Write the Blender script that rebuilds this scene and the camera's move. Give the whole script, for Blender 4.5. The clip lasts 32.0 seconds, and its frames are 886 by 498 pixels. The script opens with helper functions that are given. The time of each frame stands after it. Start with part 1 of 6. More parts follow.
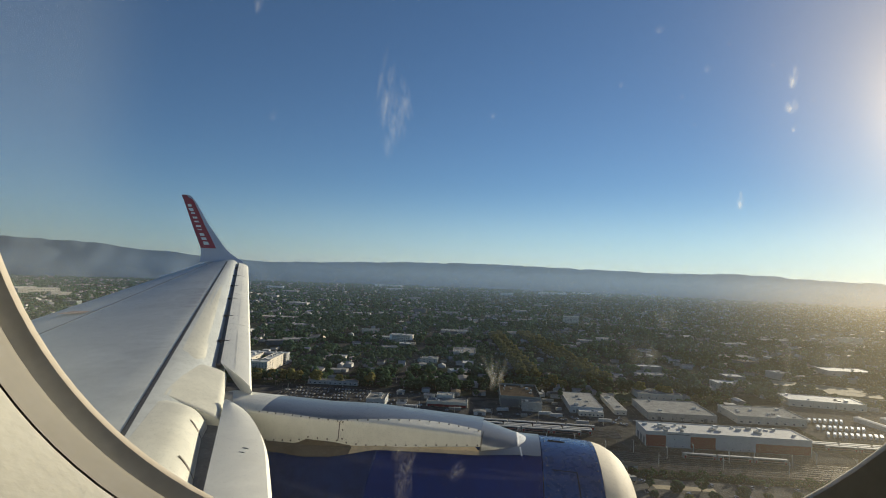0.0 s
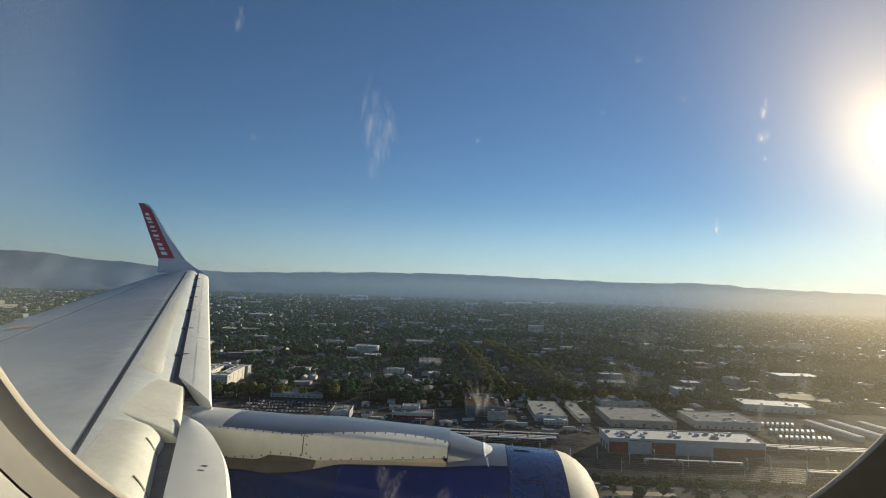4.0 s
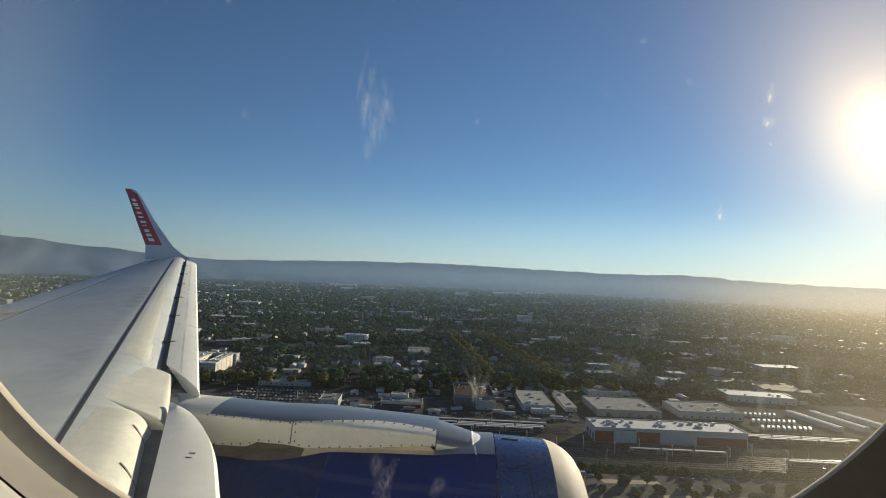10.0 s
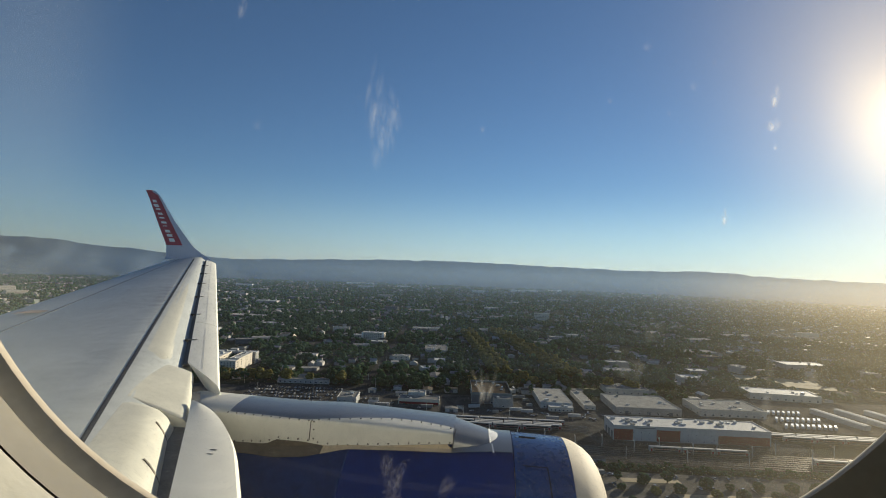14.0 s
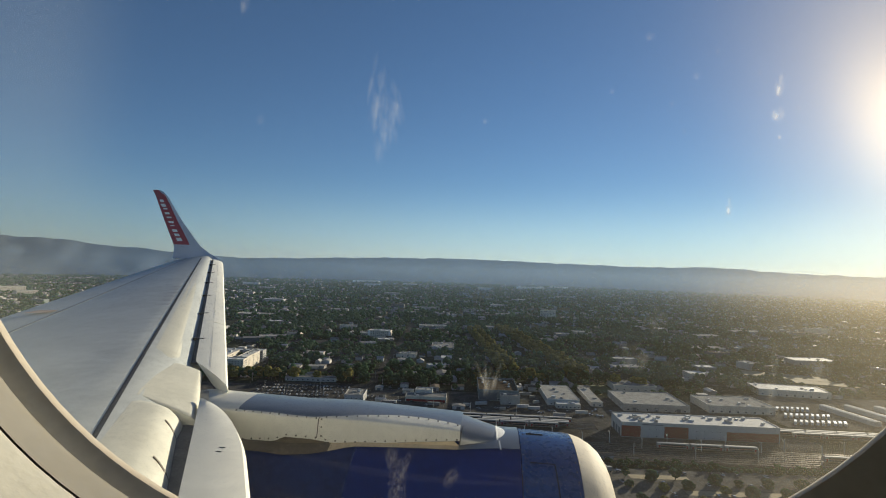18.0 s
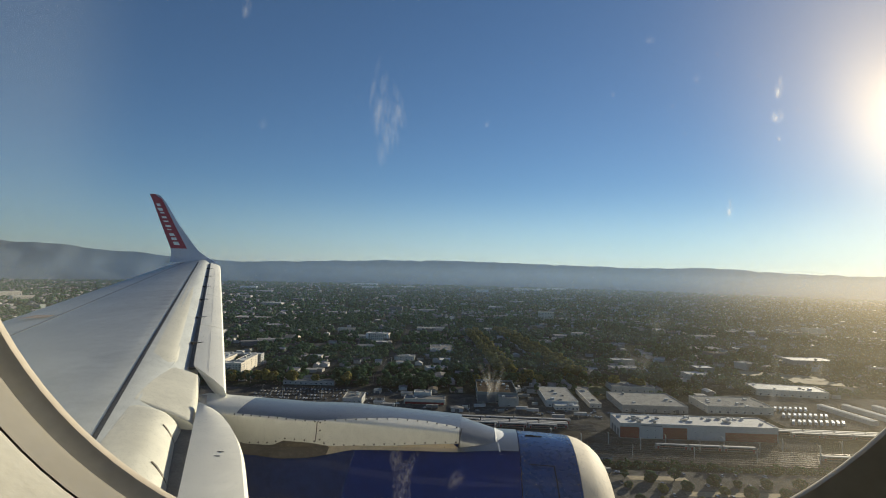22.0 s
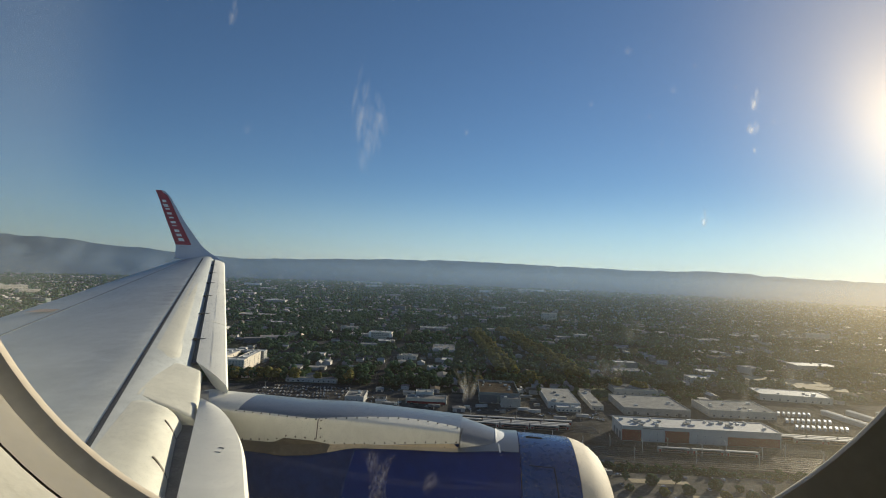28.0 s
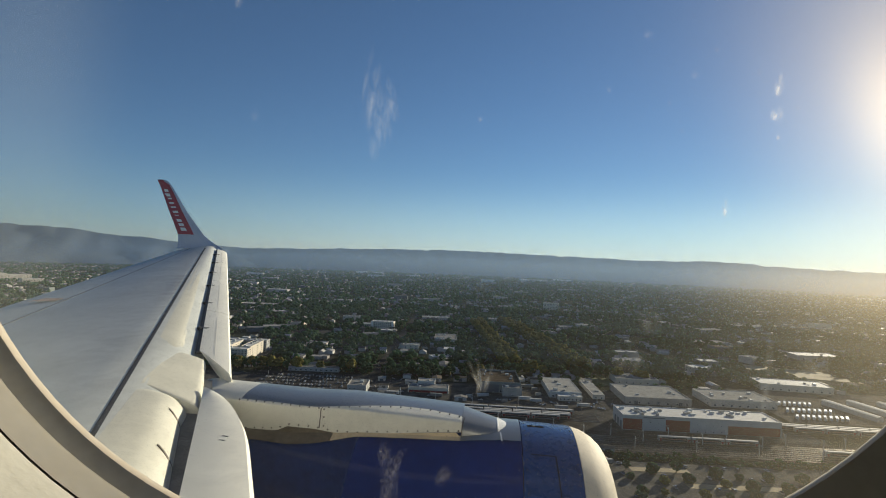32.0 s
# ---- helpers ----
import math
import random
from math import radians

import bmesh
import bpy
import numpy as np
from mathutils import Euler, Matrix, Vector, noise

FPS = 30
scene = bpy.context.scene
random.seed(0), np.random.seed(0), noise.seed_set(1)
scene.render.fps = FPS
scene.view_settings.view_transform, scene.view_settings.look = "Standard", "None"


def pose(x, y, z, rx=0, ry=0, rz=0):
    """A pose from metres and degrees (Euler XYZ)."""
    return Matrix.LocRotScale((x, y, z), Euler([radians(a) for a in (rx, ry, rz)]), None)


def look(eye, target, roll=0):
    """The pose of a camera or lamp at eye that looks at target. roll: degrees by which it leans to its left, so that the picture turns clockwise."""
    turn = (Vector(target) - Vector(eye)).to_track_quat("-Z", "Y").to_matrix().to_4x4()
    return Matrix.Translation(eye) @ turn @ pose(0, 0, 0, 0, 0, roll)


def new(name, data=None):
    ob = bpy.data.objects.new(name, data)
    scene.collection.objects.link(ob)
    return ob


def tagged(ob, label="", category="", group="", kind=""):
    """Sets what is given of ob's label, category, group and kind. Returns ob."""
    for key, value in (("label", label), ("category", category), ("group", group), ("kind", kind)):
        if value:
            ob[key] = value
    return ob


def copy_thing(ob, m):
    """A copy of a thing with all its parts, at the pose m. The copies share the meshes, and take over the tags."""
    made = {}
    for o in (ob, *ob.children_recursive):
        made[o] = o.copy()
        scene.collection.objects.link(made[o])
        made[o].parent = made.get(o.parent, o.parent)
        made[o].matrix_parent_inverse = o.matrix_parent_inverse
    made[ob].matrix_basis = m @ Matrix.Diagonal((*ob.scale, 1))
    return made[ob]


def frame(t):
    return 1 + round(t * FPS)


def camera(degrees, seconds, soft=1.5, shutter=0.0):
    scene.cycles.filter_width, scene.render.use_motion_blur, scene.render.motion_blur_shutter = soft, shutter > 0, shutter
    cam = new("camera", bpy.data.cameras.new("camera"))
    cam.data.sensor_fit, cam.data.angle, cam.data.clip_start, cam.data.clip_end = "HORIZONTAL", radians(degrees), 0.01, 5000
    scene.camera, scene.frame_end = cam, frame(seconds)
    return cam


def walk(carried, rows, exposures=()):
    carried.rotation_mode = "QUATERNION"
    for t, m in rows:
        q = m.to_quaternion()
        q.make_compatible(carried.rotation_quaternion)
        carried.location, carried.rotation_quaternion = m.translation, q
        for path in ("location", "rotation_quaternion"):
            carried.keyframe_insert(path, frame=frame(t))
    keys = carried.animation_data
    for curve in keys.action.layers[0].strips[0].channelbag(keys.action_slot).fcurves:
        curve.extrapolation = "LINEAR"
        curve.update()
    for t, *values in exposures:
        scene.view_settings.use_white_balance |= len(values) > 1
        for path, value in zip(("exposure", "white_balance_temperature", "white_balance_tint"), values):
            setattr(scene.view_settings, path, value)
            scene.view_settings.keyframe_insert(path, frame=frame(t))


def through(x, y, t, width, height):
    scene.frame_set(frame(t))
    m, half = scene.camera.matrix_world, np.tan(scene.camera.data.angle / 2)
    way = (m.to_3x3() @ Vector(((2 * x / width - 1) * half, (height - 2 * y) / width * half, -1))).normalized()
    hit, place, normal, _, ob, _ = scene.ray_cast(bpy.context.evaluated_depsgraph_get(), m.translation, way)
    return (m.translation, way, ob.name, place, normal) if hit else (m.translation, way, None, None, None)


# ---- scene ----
# The place: the cabin window of an airliner, its wing and engine, and the town below.
# x runs forward along the aeroplane, y out over the wing, z up; the ground is z = 0.
EYE, ALONG = 140.0, 150.0  # height of the cabin window over the ground, and its place along the railway
cam = camera(80.2, 32.0, soft=1.0)


def aim(x, y, z, yaw, pitch, roll):
    turn = Matrix.Rotation(radians(yaw), 4, "Z") @ Matrix.Rotation(radians(90 + pitch), 4, "X") @ Matrix.Rotation(radians(roll), 4, "Z")
    return Matrix.Translation((x + ALONG, y, z + EYE)) @ turn


# seconds, place of the hand-held camera in the cabin, and its turn
PATH = [
    (0, 0.0137, 0.0143, -0.0003, 7.48, 2.31, 2.18), (0.5, 0.0126, 0.0139, -0.0009, 6.79, 2.83, 2.16),
    (1, 0.0114, 0.0134, -0.0015, 5.91, 3.79, 2.49), (1.5, 0.0098, 0.0124, 0.0006, 5.14, 4.05, 2.55),
    (2, 0.0082, 0.0115, 0.0027, 4.66, 3.92, 2.42), (2.5, 0.0075, 0.0113, 0.0043, 4.40, 3.81, 2.25),
    (3, 0.0069, 0.0112, 0.0058, 4.09, 3.54, 1.99), (3.5, 0.0070, 0.0124, 0.0050, 3.94, 3.57, 2.00),
    (5.5, 0.0077, 0.0176, 0.0016, 3.50, 3.26, 1.76), (6, 0.0078, 0.0189, 0.0007, 3.57, 3.21, 1.84),
    (6.5, 0.0077, 0.0195, 0.0003, 3.39, 2.70, 2.04), (7, 0.0076, 0.0200, -0.0001, 3.20, 2.91, 2.29),
    (7.5, 0.0075, 0.0206, -0.0004, 2.81, 3.22, 2.70), (8, 0.0070, 0.0209, -0.0008, 2.52, 3.31, 2.87),
    (8.5, 0.0065, 0.0212, -0.0011, 2.27, 3.55, 3.05), (9, 0.0059, 0.0204, 0.0000, 2.23, 3.73, 2.94),
    (9.5, 0.0052, 0.0195, 0.0012, 2.29, 3.14, 2.88), (10, 0.0046, 0.0187, 0.0024, 2.69, 2.45, 2.56),
    (10.5, 0.0052, 0.0169, 0.0034, 3.11, 2.11, 2.41), (11, 0.0058, 0.0152, 0.0045, 3.37, 2.27, 2.49),
    (11.5, 0.0063, 0.0134, 0.0056, 3.65, 2.44, 2.47), (12, 0.0067, 0.0142, 0.0047, 3.93, 2.49, 2.50),
    (12.5, 0.0070, 0.0151, 0.0039, 4.08, 2.49, 2.29), (13, 0.0073, 0.0159, 0.0031, 4.24, 2.43, 2.29),
    (13.5, 0.0075, 0.0154, 0.0040, 4.34, 2.37, 2.17), (14, 0.0077, 0.0148, 0.0049, 4.44, 2.15, 2.19),
    (14.5, 0.0079, 0.0143, 0.0059, 4.53, 1.68, 2.14), (16.5, 0.0090, 0.0152, 0.0032, 4.86, 2.19, 1.93),
    (17, 0.0093, 0.0154, 0.0025, 5.05, 2.03, 1.77), (17.5, 0.0090, 0.0150, 0.0029, 5.21, 1.87, 1.78),
    (18, 0.0087, 0.0146, 0.0032, 5.07, 1.86, 1.81), (18.5, 0.0084, 0.0142, 0.0035, 4.71, 1.90, 1.88),
    (19, 0.0081, 0.0138, 0.0038, 4.36, 1.68, 1.76), (19.5, 0.0074, 0.0126, 0.0061, 4.42, 0.89, 1.52),
    (20, 0.0068, 0.0114, 0.0084, 4.65, 0.54, 1.23), (20.5, 0.0074, 0.0124, 0.0054, 5.05, 0.83, 1.12),
    (21, 0.0081, 0.0135, 0.0023, 5.18, 1.56, 1.23), (21.5, 0.0075, 0.0136, 0.0028, 5.09, 2.40, 1.48),
    (22, 0.0070, 0.0137, 0.0033, 4.82, 2.12, 1.45), (22.5, 0.0093, 0.0151, 0.0044, 4.75, 1.63, 1.38),
    (23, 0.0115, 0.0165, 0.0055, 4.89, 1.83, 1.36), (23.5, 0.0128, 0.0157, 0.0059, 4.97, 2.21, 1.69),
    (24, 0.0140, 0.0148, 0.0063, 5.00, 2.16, 1.94), (24.5, 0.0137, 0.0143, 0.0066, 5.00, 2.11, 2.20),
    (25, 0.0135, 0.0137, 0.0069, 4.99, 2.11, 2.30), (25.5, 0.0133, 0.0127, 0.0073, 4.98, 2.20, 2.42),
    (27.5, 0.0157, 0.0119, 0.0059, 5.21, 2.01, 2.17), (28, 0.0157, 0.0118, 0.0055, 5.25, 2.08, 2.25),
    (28.5, 0.0154, 0.0128, 0.0051, 5.36, 1.74, 2.24), (29, 0.0152, 0.0137, 0.0067, 5.47, 1.48, 2.32),
    (29.5, 0.0150, 0.0147, 0.0046, 5.52, 1.69, 2.35), (30, 0.0149, 0.0157, 0.0046, 5.53, 1.93, 2.48),
    (30.5, 0.0140, 0.0158, 0.0044, 5.46, 1.78, 2.36), (31, 0.0130, 0.0159, 0.0042, 5.41, 1.59, 2.30),
    (31.5, 0.0116, 0.0163, 0.0048, 5.38, 1.07, 2.09), (32, 0.0117, 0.0156, 0.0056, 5.42, 0.96, 2.30),
]
walk(cam, [(r[0], aim(*r[1:])) for r in PATH], exposures=[(0.0, 0.19, 6950, 9), (32.0, 0.19, 6950, 9)])

# ---- light ----
SUN_YAW, SUN_UP = -37.3, 13.2
world = bpy.data.worlds.new("world")
scene.world = world
world.use_nodes = True
wt = world.node_tree
sky = wt.nodes.new("ShaderNodeTexSky")
sky.sky_type, sky.sun_disc = "NISHITA", False
sky.sun_elevation, sky.sun_rotation = radians(SUN_UP), radians(-SUN_YAW)
sky.altitude, sky.air_density, sky.dust_density, sky.ozone_density = 1000, 0.97, 0.0, 4.8
wt.links.new(sky.outputs["Color"], wt.nodes["Background"].inputs["Color"])
wt.nodes["Background"].inputs["Strength"].default_value = 0.081
sun_way = Vector((-math.sin(radians(SUN_YAW)) * math.cos(radians(SUN_UP)), math.cos(radians(SUN_YAW)) * math.cos(radians(SUN_UP)), math.sin(radians(SUN_UP))))
sun = new("sun", bpy.data.lights.new("sun", "SUN"))
sun.data.energy, sun.data.angle, sun.data.color = 5.6, radians(0.6), (1.0, 0.92, 0.73)
sun.matrix_world = look((0, 0, 400), Vector((0, 0, 400)) - sun_way)


# ---- materials ----
def material(name, color, rough=0.6, metal=0.0, vary=0.12, size=1.0, bump=0.0, second=None, coat=0.0, per=0.0, spec=0.5, through=None):
    """Principled paint with variation at two scales; size is the wavelength of the larger one in metres."""
    m = bpy.data.materials.new(name)
    m.use_nodes = True
    nt = m.node_tree
    b = nt.nodes["Principled BSDF"]
    b.inputs["Metallic"].default_value = metal
    b.inputs["Coat Weight"].default_value = coat
    b.inputs["Specular IOR Level"].default_value = spec
    geo = nt.nodes.new("ShaderNodeNewGeometry")
    big, fine = nt.nodes.new("ShaderNodeTexNoise"), nt.nodes.new("ShaderNodeTexNoise")
    big.inputs["Scale"].default_value, fine.inputs["Scale"].default_value = 1 / size, 7 / size
    big.inputs["Detail"].default_value, fine.inputs["Detail"].default_value = 5, 4
    for n in (big, fine):
        nt.links.new(geo.outputs["Position"], n.inputs["Vector"])
    add = nt.nodes.new("ShaderNodeMath")
    add.operation = "ADD"
    nt.links.new(big.outputs["Fac"], add.inputs[0])
    nt.links.new(fine.outputs["Fac"], add.inputs[1])
    ramp = nt.nodes.new("ShaderNodeMapRange")
    ramp.inputs["From Min"].default_value, ramp.inputs["From Max"].default_value = 0.72, 1.28
    nt.links.new(add.outputs[0], ramp.inputs["Value"])
    mix = nt.nodes.new("ShaderNodeMix")
    mix.data_type = "RGBA"
    dark = tuple(c * (1 - vary) for c in color)
    light = second or tuple(min(1, c * (1 + vary)) for c in color)
    mix.inputs[6].default_value, mix.inputs[7].default_value = (*dark, 1), (*light, 1)
    nt.links.new(ramp.outputs[0], mix.inputs[0])
    out = mix.outputs[2]
    if per:
        isl, obi = nt.nodes.new("ShaderNodeNewGeometry"), nt.nodes.new("ShaderNodeObjectInfo")
        s = nt.nodes.new("ShaderNodeMath")
        s.operation = "ADD"
        nt.links.new(isl.outputs["Random Per Island"], s.inputs[0])
        nt.links.new(obi.outputs["Random"], s.inputs[1])
        fr = nt.nodes.new("ShaderNodeMath")
        fr.operation = "FRACT"
        nt.links.new(s.outputs[0], fr.inputs[0])
        rng = nt.nodes.new("ShaderNodeMapRange")
        rng.inputs["To Min"].default_value, rng.inputs["To Max"].default_value = 1 - per, 1 + per
        nt.links.new(fr.outputs[0], rng.inputs["Value"])
        mul = nt.nodes.new("ShaderNodeVectorMath")
        mul.operation = "SCALE"
        nt.links.new(out, mul.inputs[0])
        nt.links.new(rng.outputs[0], mul.inputs["Scale"])
        out = mul.outputs[0]
    nt.links.new(out, b.inputs["Base Color"])
    r2 = nt.nodes.new("ShaderNodeMapRange")
    r2.inputs["To Min"].default_value, r2.inputs["To Max"].default_value = max(0.02, rough - 0.05), min(1, rough + 0.05)
    nt.links.new(fine.outputs["Fac"], r2.inputs["Value"])
    nt.links.new(r2.outputs[0], b.inputs["Roughness"])
    if bump:
        bn = nt.nodes.new("ShaderNodeBump")
        bn.inputs["Strength"].default_value, bn.inputs["Distance"].default_value = 0.6, bump
        nt.links.new(fine.outputs["Fac"], bn.inputs["Height"])
        nt.links.new(bn.outputs["Normal"], b.inputs["Normal"])
    if through:  # thin leaves let some light through
        tl, mx = nt.nodes.new("ShaderNodeBsdfTranslucent"), nt.nodes.new("ShaderNodeMixShader")
        tl.inputs["Color"].default_value = (*through, 1)
        mx.inputs[0].default_value = 0.5
        nt.links.new(b.outputs[0], mx.inputs[1])
        nt.links.new(tl.outputs[0], mx.inputs[2])
        nt.links.new(mx.outputs[0], nt.nodes["Material Output"].inputs["Surface"])
    return m


M_WING = material("wing_grey_paint", (0.495, 0.515, 0.495), 0.5, 0.0, 0.13, 0.9, 0.0)
M_SLAT = material("slat_cream_paint", (0.79, 0.775, 0.69), 0.45, 0.0, 0.08, 0.9)
# slat cream again; less light on the nose is put into its colour
M_NOSE = material("dimmed_cream_paint", (0.575, 0.56, 0.475), 0.5, 0.0, 0.1, 0.5)
M_PYLON = material("pylon_cream_paint", (0.66, 0.645, 0.57), 0.4, 0.0, 0.08, 0.6)
M_SILVER = material("pylon_silver_paint", (0.27, 0.275, 0.275), 0.30, 0.62, 0.06, 0.7)
M_BLUE = material("cowl_blue_paint", (0.0, 0.019, 0.135), 0.4, 0.0, 0.2, 0.5, spec=0.05)
M_BLUE3 = material("faded_cowl_paint", (0.004, 0.021, 0.096), 0.5, 0.0, 0.3, 0.5, spec=0.1)
M_BLUE2 = material("inlet_blue_paint", (0.0, 0.034, 0.155), 0.28, 0.0, 0.25, 0.4, spec=0.4)
M_GAP = material("cowl_gap", (0.006, 0.007, 0.010), 0.9, 0.0, 0.2, 0.3, spec=0.0)
M_DARK = material("seal_and_gap_dark", (0.02, 0.021, 0.024), 0.6, 0.0, 0.2, 0.3)
M_SOOT = material("sooty_titanium", (0.11, 0.09, 0.066), 0.6, 0.1, 0.3, 0.3)
M_RED = material("winglet_red_paint", (0.36, 0.035, 0.05), 0.4, 0.0, 0.08, 0.6)
M_WHITE = material("white_paint", (0.75, 0.75, 0.74), 0.4, 0.0, 0.05, 0.6)
M_MARK = material("faint_marking", (0.40, 0.40, 0.40), 0.5, 0.0, 0.1, 0.2)
M_ORANGE = material("faded_orange", (0.46, 0.33, 0.25), 0.5, 0.0, 0.1, 0.3)
M_JOINT = material("skin_joint", (0.50, 0.50, 0.49), 0.6, 0.0, 0.1, 0.3)
M_WINGLET = material("winglet_grey_paint", (0.52, 0.55, 0.60), 0.35, 0.0, 0.08, 0.7)
# tan lower edge; the golden light on it is put into its colour
M_TAN = material("golden_lit_tan", (0.52, 0.42, 0.28), 0.45, 0.0, 0.15, 0.3)
M_CABIN = material("cabin_lining", (0.74, 0.72, 0.68), 0.8, 0.0, 0.08, 0.3)
M_LIP = material("inlet_lip_paint", (0.58, 0.52, 0.42), 0.68, 0.0, 0.10, 0.5, spec=0.2)
M_RIVET = material("rivet_head", (0.10, 0.09, 0.08), 0.5, 0.3, 0.1, 0.1)
M_PANEL = material("cabin_wall_plastic", (0.41, 0.40, 0.355), 0.75, 0.0, 0.05, 0.03, 0.0006)
M_SEAM = material("seam_shade_brown", (0.17, 0.15, 0.125), 0.8, 0.0, 0.2, 0.05)
M_REVEAL = material("window_reveal_grey", (0.50, 0.49, 0.45), 0.6, 0.0, 0.09, 0.03, 0.0001, spec=0.6)
M_BEZEL = material("window_bezel_plastic", (0.21, 0.195, 0.165), 0.6, 0.0, 0.06, 0.03)
# dark grey for the cove's painted shade, and for the hinge joint
M_COVE = material("cove_shade_joint_grey", (0.15, 0.155, 0.155), 0.7, 0.0, 0.3, 0.2)
M_GASKET = material("tan_gasket", (0.42, 0.37, 0.30), 0.6, 0.0, 0.1, 0.02)
M_GROUND = material("town_ground", (0.030, 0.040, 0.028), 0.9, 0.0, 0.35, 60, second=(0.058, 0.062, 0.048), spec=0.0)
M_LEAF = material("tree_leaves", (0.070, 0.116, 0.070), 0.85, 0.0, 0.4, 6, per=0.6, spec=0.0, through=(0.10, 0.20, 0.08))
M_ROOF = material("house_roofs", (0.26, 0.25, 0.235), 0.6, 0.0, 0.25, 8, per=0.95, spec=0.02)
M_WALLS = material("house_walls", (0.40, 0.39, 0.37), 0.8, 0.0, 0.15, 5, per=0.5, spec=0.0)
# blue-grey puts the haze of distance into the hills' colour
M_HILL = material("haze_tinted_hills", (0.15, 0.19, 0.235), 1.0, 0.0, 0.15, 400, spec=0.0)


# ---- helpers for meshes ----
def mesh_of(name, verts, faces, mat, smooth=True):
    me = bpy.data.meshes.new(name)
    me.from_pydata([tuple(v) for v in verts], [], faces)
    if mat:
        me.materials.append(mat)
    if smooth:
        me.shade_smooth()
        me.set_sharp_from_angle(angle=radians(38))
    return me


def part(name, bm, mat, parent, label=""):
    """Links a bmesh, or a mesh, as one object under a thing or a part."""
    if isinstance(bm, bmesh.types.BMesh):
        me = bpy.data.meshes.new(name)
        bm.to_mesh(me)
        bm.free()
        if mat:
            me.materials.append(mat)
    else:
        me = bm
    ob = new(name, me)
    ob.parent = parent
    if label:
        ob["label"] = label
    return ob


def loft(name, rings, mat, parent, label="", closed=True, caps=False, smooth=True):
    """A skin over rings of points with equal counts."""
    n = len(rings[0])
    verts = [p for r in rings for p in r]
    faces = []
    for i in range(len(rings) - 1):
        for j in range(n if closed else n - 1):
            k = (j + 1) % n
            faces.append((i * n + j, i * n + k, (i + 1) * n + k, (i + 1) * n + j))
    if caps:
        faces += [tuple(range(n))[::-1], tuple(range((len(rings) - 1) * n, len(rings) * n))]
    return part(name, mesh_of(name, verts, faces, mat, smooth), None, parent, label)


def shared0(name, radius):
    bm = bmesh.new()
    bmesh.ops.create_icosphere(bm, subdivisions=1, radius=radius)
    me = bpy.data.meshes.new(name)
    bm.to_mesh(me)
    bm.free()
    me.materials.append(M_RIVET)
    return me


def lerp(a, b, t):
    return a + (b - a) * t


def box_bm0(x0, y0, z0, x1, y1, z1):
    bm = bmesh.new()
    bmesh.ops.create_cube(bm, size=1)
    for v in bm.verts:
        v.co = (x0 + (v.co.x + 0.5) * (x1 - x0), y0 + (v.co.y + 0.5) * (y1 - y0), z0 + (v.co.z + 0.5) * (z1 - z0))
    return bm


# ---- the aeroplane ----
plane = tagged(new("airliner"), "white and blue passenger jet in flight, wing with slats out", "airplane")
plane.location = (ALONG, 0, EYE)


def le(y):
    """Front edge of the extended slats: x and z at span y."""
    return -8.167 + (15.6 - y) * 0.536, -0.126 - (15.6 - y) * 0.1183


def line_b(y):
    x, z = le(y)
    s = (y - 3.7) / 12
    return x - lerp(0.46, 0.36, s), z + lerp(0.05, 0.11, s)


def line_c(y):
    x, z = le(y)
    s = (y - 3.7) / 12
    return x - lerp(1.035, 0.70, s), z + lerp(0.26, 0.17, s)


def line_te(y):
    s = (15.9 - y) / 7.9
    x, z = -10.0 + 2.24 * s, -0.108 - 0.91 * s
    if y < 5.5:
        x = lerp(-10.0 + 2.24 * (10.4 / 7.9), -7.0, (5.5 - y) / 4.5)
    return x, z


def line_d(y):
    x, z = line_te(y)
    xc, zc = line_c(y)
    w = lerp(0.5, 0.92, (15.8 - y) / 9.1) / (xc - x)
    return lerp(x, xc, w), lerp(z, zc, w) + 0.02


SPAN = [-0.6 + 16.5 * i / 30 for i in range(31)]


def top_curve(y, n=8):
    (xb, zb), (xc, zc), (xd, zd) = line_b(y), line_c(y), line_d(y)
    pts = []
    ahead = 0.10 if y > 5.0 else -0.04
    nose = [(xb + ahead, zb - 0.16), (xb + min(0.06, ahead), zb - 0.07), (xb - 0.05, zb - 0.005)]
    for x, z in nose:
        pts.append((x, y, z))
    for i in range(1, 4):
        t = i / 3
        pts.append((lerp(xb, xc, t), y, lerp(zb, zc, t) + 0.03 * math.sin(math.pi * t)))
    for i in range(1, n + 1):
        t = i / n
        pts.append((lerp(xc, xd, t), y, lerp(zc, zd, t) + 0.035 * (xc - xd) / 3 * math.sin(math.pi * t)))
    return pts


wing = part("wing", bmesh.new(), M_WING, plane, "grey painted swept wing with dark panel joints")
rings = []
for y in SPAN:
    up = top_curve(y)
    xd, zd = line_d(y)
    xb, zb = line_b(y)
    c = xb - xd
    low = [(xd, y, zd - 0.05), (lerp(xd, xb, 0.35), y, zd - 0.10 - 0.05 * c), (lerp(xd, xb, 0.75), y, zb - 0.16 - 0.07 * c), (xb + (0.03 if y > 5.0 else -0.05), y, zb - 0.26)]
    rings.append(up + low)
loft("wing_skin", rings, M_WING, wing, caps=True)
rings = []
for y in SPAN:
    (xd, zd), (xt, zt) = line_d(y), line_te(y)
    rings.append([(xd - 0.03, y, zd - 0.004), (lerp(xd, xt, 0.5), y, lerp(zd, zt, 0.5) + 0.012), (xt, y, zt), (xt, y, zt - 0.02), (xd - 0.03, y, zd - 0.16)])
loft("trailing_flap", rings, M_WING, wing, "grey trailing edge flap", caps=True)


